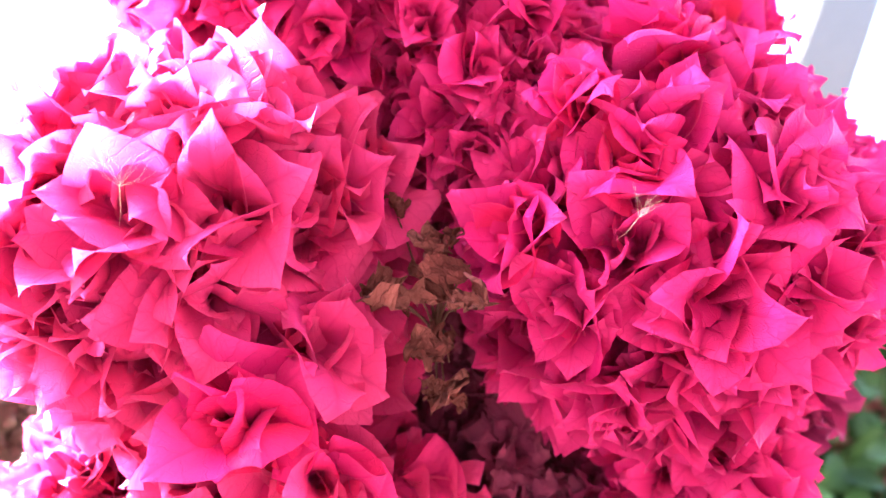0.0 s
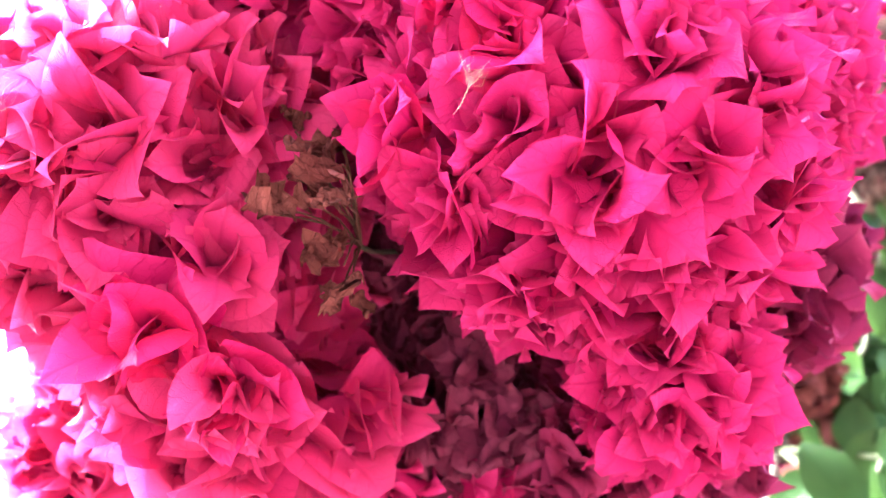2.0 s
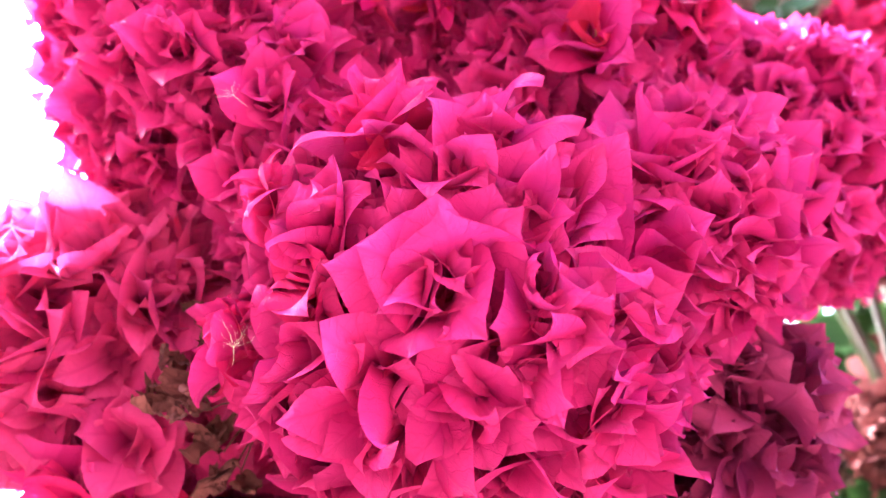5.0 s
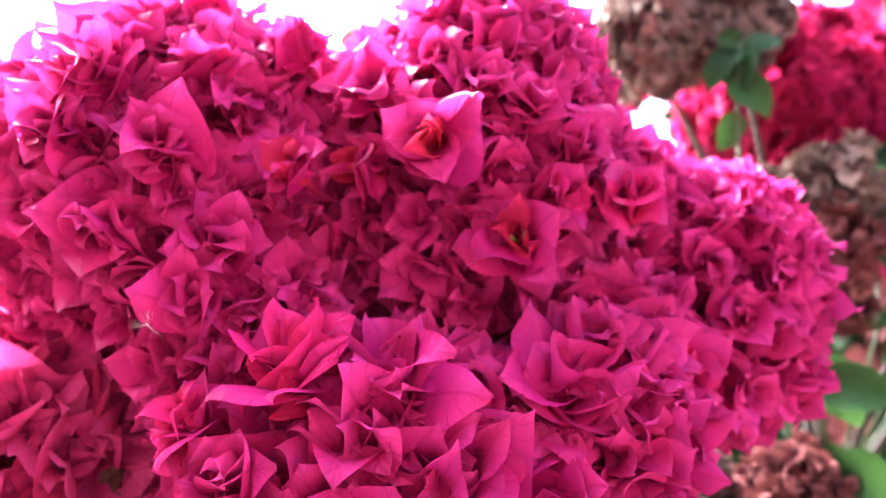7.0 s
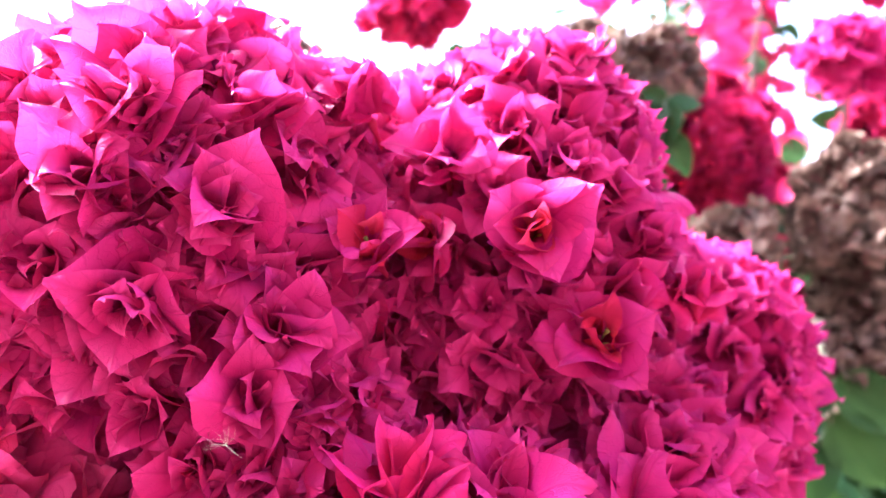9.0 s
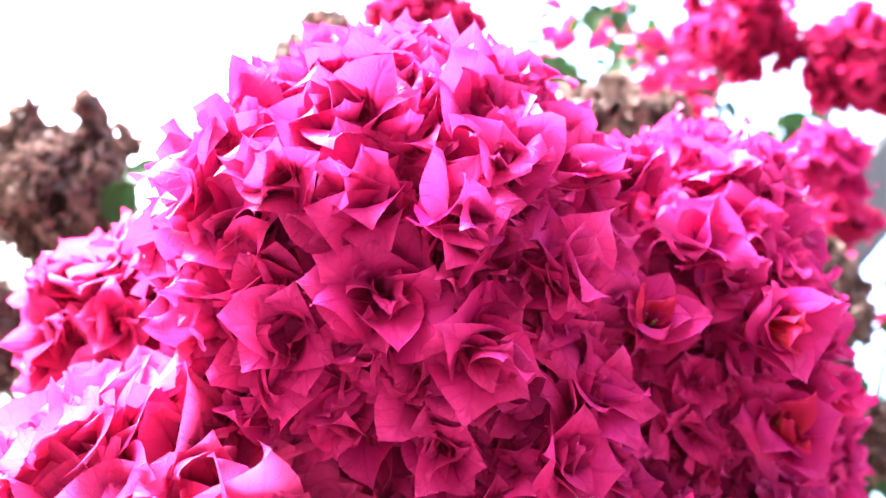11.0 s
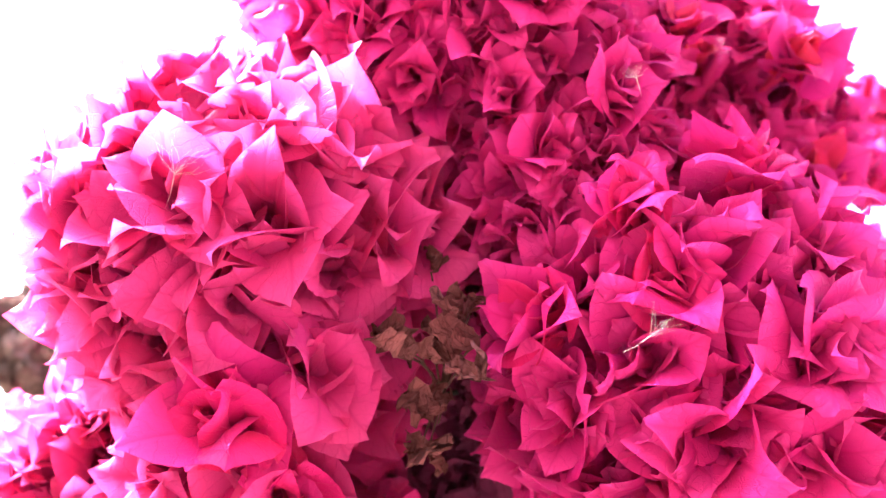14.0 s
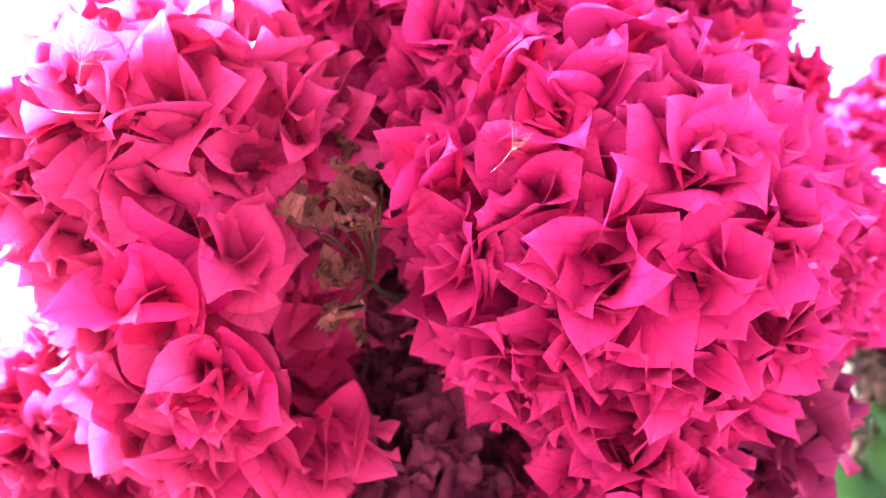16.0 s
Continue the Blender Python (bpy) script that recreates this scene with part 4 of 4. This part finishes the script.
leafy_twig([KNOT, (0.23, 0.70, 1.85), (0.22, 0.69, 2.00)], [(0.95, (0.8, 0, 0.1), 0.05), (0.7, (0.9, 0, -0.2), 0.06), (0.5, (-0.5, 0, 0.6), 0.05)], GREEN)
leafy_twig([KNOT, (0.25, 0.62, 1.75), (0.27, 0.60, 1.82), (0.27, 0.60, 1.85)], [(0.98, (0.8, -0.1, -0.35), 0.062), (0.9, (-0.6, 0, -0.3), 0.05), (0.7, (0.6, -0.1, -0.6), 0.06), (0.6, (-0.3, 0, -0.9), 0.055), (0.4, (0.8, 0, -0.3), 0.055)], GREEN)
leafy_twig([KNOT, (0.20, 0.57, 1.76), (0.19, 0.55, 1.82)], [(0.95, (0.5, 0, -0.8), 0.055), (0.8, (0.9, -0.1, -0.1), 0.05), (0.5, (0.2, 0, -1.0), 0.05), (0.4, (0.9, 0, -0.5), 0.055)], GREEN)
leafy_twig([KNOT, (0.22, 0.52, 1.66), (0.20, 0.46, 1.645)], [(0.95, (0.4, -0.2, -0.3), 0.045), (0.7, (0.8, 0, 0.3), 0.04), (0.6, (-0.2, 0, -0.9), 0.045), (0.4, (0.3, 0, 0.9), 0.04)], GREEN)
leafy_twig([KNOT, (0.21, 0.55, 1.64), (0.18, 0.49, 1.60)], [(0.98, (0.6, -0.1, 0.4), 0.055), (0.9, (-0.7, 0, 0.2), 0.05), (0.7, (0.8, 0, -0.3), 0.055), (0.6, (-0.4, 0, 0.8), 0.05), (0.5, (0.5, 0, 0.8), 0.055), (0.3, (-0.6, 0, -0.5), 0.05)], GREEN)
leafy_twig([KNOT, (0.30, 0.80, 1.95), (0.28, 0.86, 2.20)], [(0.95, (0.6, 0, 0.4), 0.06), (0.8, (-0.8, 0, 0.1), 0.06), (0.6, (0.8, 0, 0.1), 0.06), (0.5, (-0.4, 0, 0.8), 0.05), (0.3, (0.8, 0, -0.2), 0.06)], GREEN)
leafy_twig([(-0.30, 0.80, 1.60), (-0.28, 0.62, 1.80), (-0.262, 0.540, 1.89)], [(0.98, (0.9, 0, 0.15), 0.045), (0.95, (0.2, 0, -0.9), 0.04), (0.7, (0.7, 0, -0.5), 0.045), (0.6, (0.9, 0, 0.1), 0.04)], GREEN)


def white_flower(place, size, foot):
    rng = random.Random(81)
    c = Vector(place)
    ob = thing("white_flower", place, "small white flower among green leaves", "flower")
    for i in range(6):
        sh = blade(rng, 1.0, 0.8, 0.4, (-0.3, 0.7), 0.08, 0.1, 0.0, 4)
        a = i * 1.047 + rng.uniform(-0.2, 0.2)
        part("petal", mesh_from("petal", sh[0], sh[1], WHITE_PETAL, sh[2]), ob, m=leaf_pose((0, 0, 0), (math.cos(a), -0.4, math.sin(a)), (0, -1, 0.2), size))
    v, f = tube([p - c for p in bowed(c, foot, -0.01, 6, 0.003, rng)], [0.0012] * 7, 6)
    part("stem", mesh_from("stem", v, f, GREEN_STEM), ob)


white_flower((0.271, 0.640, 1.882), 0.020, KNOT)


# ---- foliage further behind ----
def hedge():
    rng = random.Random(91)
    green, pink, brown = Heap(), Heap(), Heap()
    for n in range(17000):
        x, y, z = rng.uniform(0.10, 1.15), rng.uniform(0.82, 1.45), rng.uniform(1.30, 2.75)
        edge = 0.10 + 0.06 * math.sin(9 * z)
        if n > 5200:
            x, y, z = rng.uniform(-0.10, 1.15), rng.uniform(0.95, 2.0), rng.uniform(1.05, 2.12)
            edge = -0.09 + 0.6 * max(0.0, z - 1.84) + 0.03 * math.sin(14 * z)
        low = max(0.0, min(1.0, (2.12 - z) / 0.25))
        gap = noise.noise(Vector((x * 5.5, y * 4.0, z * 5.5)))
        if gap < 0.22 - 0.50 * low or x < edge:
            continue
        if z > 2.40 - 1.3 * max(0.0, x - 0.34):
            continue
        d = Vector((rng.gauss(0, 1), rng.gauss(0, 0.6), rng.gauss(-0.3, 0.7)))
        m = leaf_pose((x, y, z), d, (rng.uniform(-0.5, 0.5), -1, rng.uniform(0, 1)), rng.uniform(0.035, 0.065))
        if z > 2.0 and noise.noise(Vector((x * 4 + 7, y * 4, z * 4))) > 0.02:
            pink.add(rng.choice(LEAVES)[0], m @ Matrix.Diagonal((0.75, 0.75, 0.75, 1)))
        elif z < 2.0 and noise.noise(Vector((x * 5 + 3, y * 5, z * 5))) > 0.16:
            brown.add(rng.choice(LEAVES)[0], m)
        else:
            green.add(rng.choice(LEAVES)[0], m)
    for n in range(9500):
        x, y, z = rng.uniform(-0.15, 0.75), rng.uniform(0.92, 1.14), rng.uniform(1.95, 2.52)
        top = 2.52 - 1.7 * max(0.0, x - 0.36)
        fade = max(0.0, (z - top + 0.40) / 0.40)
        if noise.noise(Vector((x * 11, y * 4.0, z * 11))) < -0.03 + 0.5 * fade or z > top or (x < 0.05 and z < 2.16):
            continue
        d = Vector((rng.gauss(0, 1), rng.gauss(0, 0.5), rng.gauss(-0.3, 0.7)))
        m = leaf_pose((x, y, z), d, (rng.uniform(-0.5, 0.5), -1, rng.uniform(0, 1)), rng.uniform(0.026, 0.050))
        heap = pink if noise.noise(Vector((x * 7 + 5, y * 5, z * 7))) > 0.06 else green
        heap.add(rng.choice(LEAVES)[0], m)
    for n in range(6000):
        x, y, z = rng.uniform(-0.06, 0.6), rng.uniform(0.98, 1.40), rng.uniform(1.28, 1.90)
        d = Vector((rng.gauss(0, 1), rng.gauss(0, 0.5), rng.gauss(-0.3, 0.7)))
        m = leaf_pose((x, y, z), d, (rng.uniform(-0.5, 0.5), -1, rng.uniform(-0.5, 0.6)), rng.uniform(0.035, 0.060))
        (brown if noise.noise(Vector((x * 6, y * 5, z * 6))) > 0.12 else green).add(rng.choice(LEAVES)[0], m)
    ob = thing("hedge", (0.5, 1.1, 0.0), "dense green hedge leaves with pink blossom against the sky", "hedge", kind="stuff")
    sh = Matrix.Translation((-0.5, -1.1, 0))
    part("leaves", green.mesh("leaves", LEAF), ob, "green leaves", sh, "stuff")
    part("withered_bracts", brown.mesh("withered_bracts", DRIED), ob, "brown withered bracts", sh, "stuff")
    part("blossom", pink.mesh("blossom", CRIMSON), ob, "pink blossom", sh, "stuff")
    for i in range(9):
        a = Vector((rng.uniform(-0.35, 0.6), rng.uniform(-0.2, 0.25), 0.0))
        b = a + Vector((rng.uniform(-0.25, 0.25), rng.uniform(-0.1, 0.1), rng.uniform(1.9, 2.6)))
        v, f = tube(bowed(a, b, 0.05, 10, 0.03, rng), [0.016 - 0.0012 * k for k in range(11)], 7)
        part("branch", mesh_from("branch", v, f, BARK), ob)


hedge()


def leaning_post():
    """A square steel post that leans, with rounded edges and a foot plate."""
    foot = Vector((-0.48, 1.42, 0.0))
    ob = thing("metal_post", foot, "pale grey painted metal post leaning behind the bush", "post")
    bm = bmesh.new()
    bmesh.ops.create_cube(bm, size=1.0, matrix=Matrix.Translation((0, 0, 2.1)) @ Matrix.Diagonal((0.13, 0.13, 4.2, 1)))
    bmesh.ops.bevel(bm, geom=list(bm.edges), offset=0.010, segments=2, affect="EDGES")
    me = bpy.data.meshes.new("shaft")
    bm.to_mesh(me)
    me.materials.append(STEEL)
    part("shaft", me, ob, m=Matrix.Rotation(math.atan2(0.182, 0.374), 4, "Y"))
    bm = bmesh.new()
    bmesh.ops.create_cube(bm, size=1.0, matrix=Matrix.Translation((0, 0, 0.006)) @ Matrix.Diagonal((0.26, 0.22, 0.016, 1)))
    me = bpy.data.meshes.new("foot_plate")
    bm.to_mesh(me)
    me.materials.append(STEEL)
    part("foot_plate", me, ob)


leaning_post()
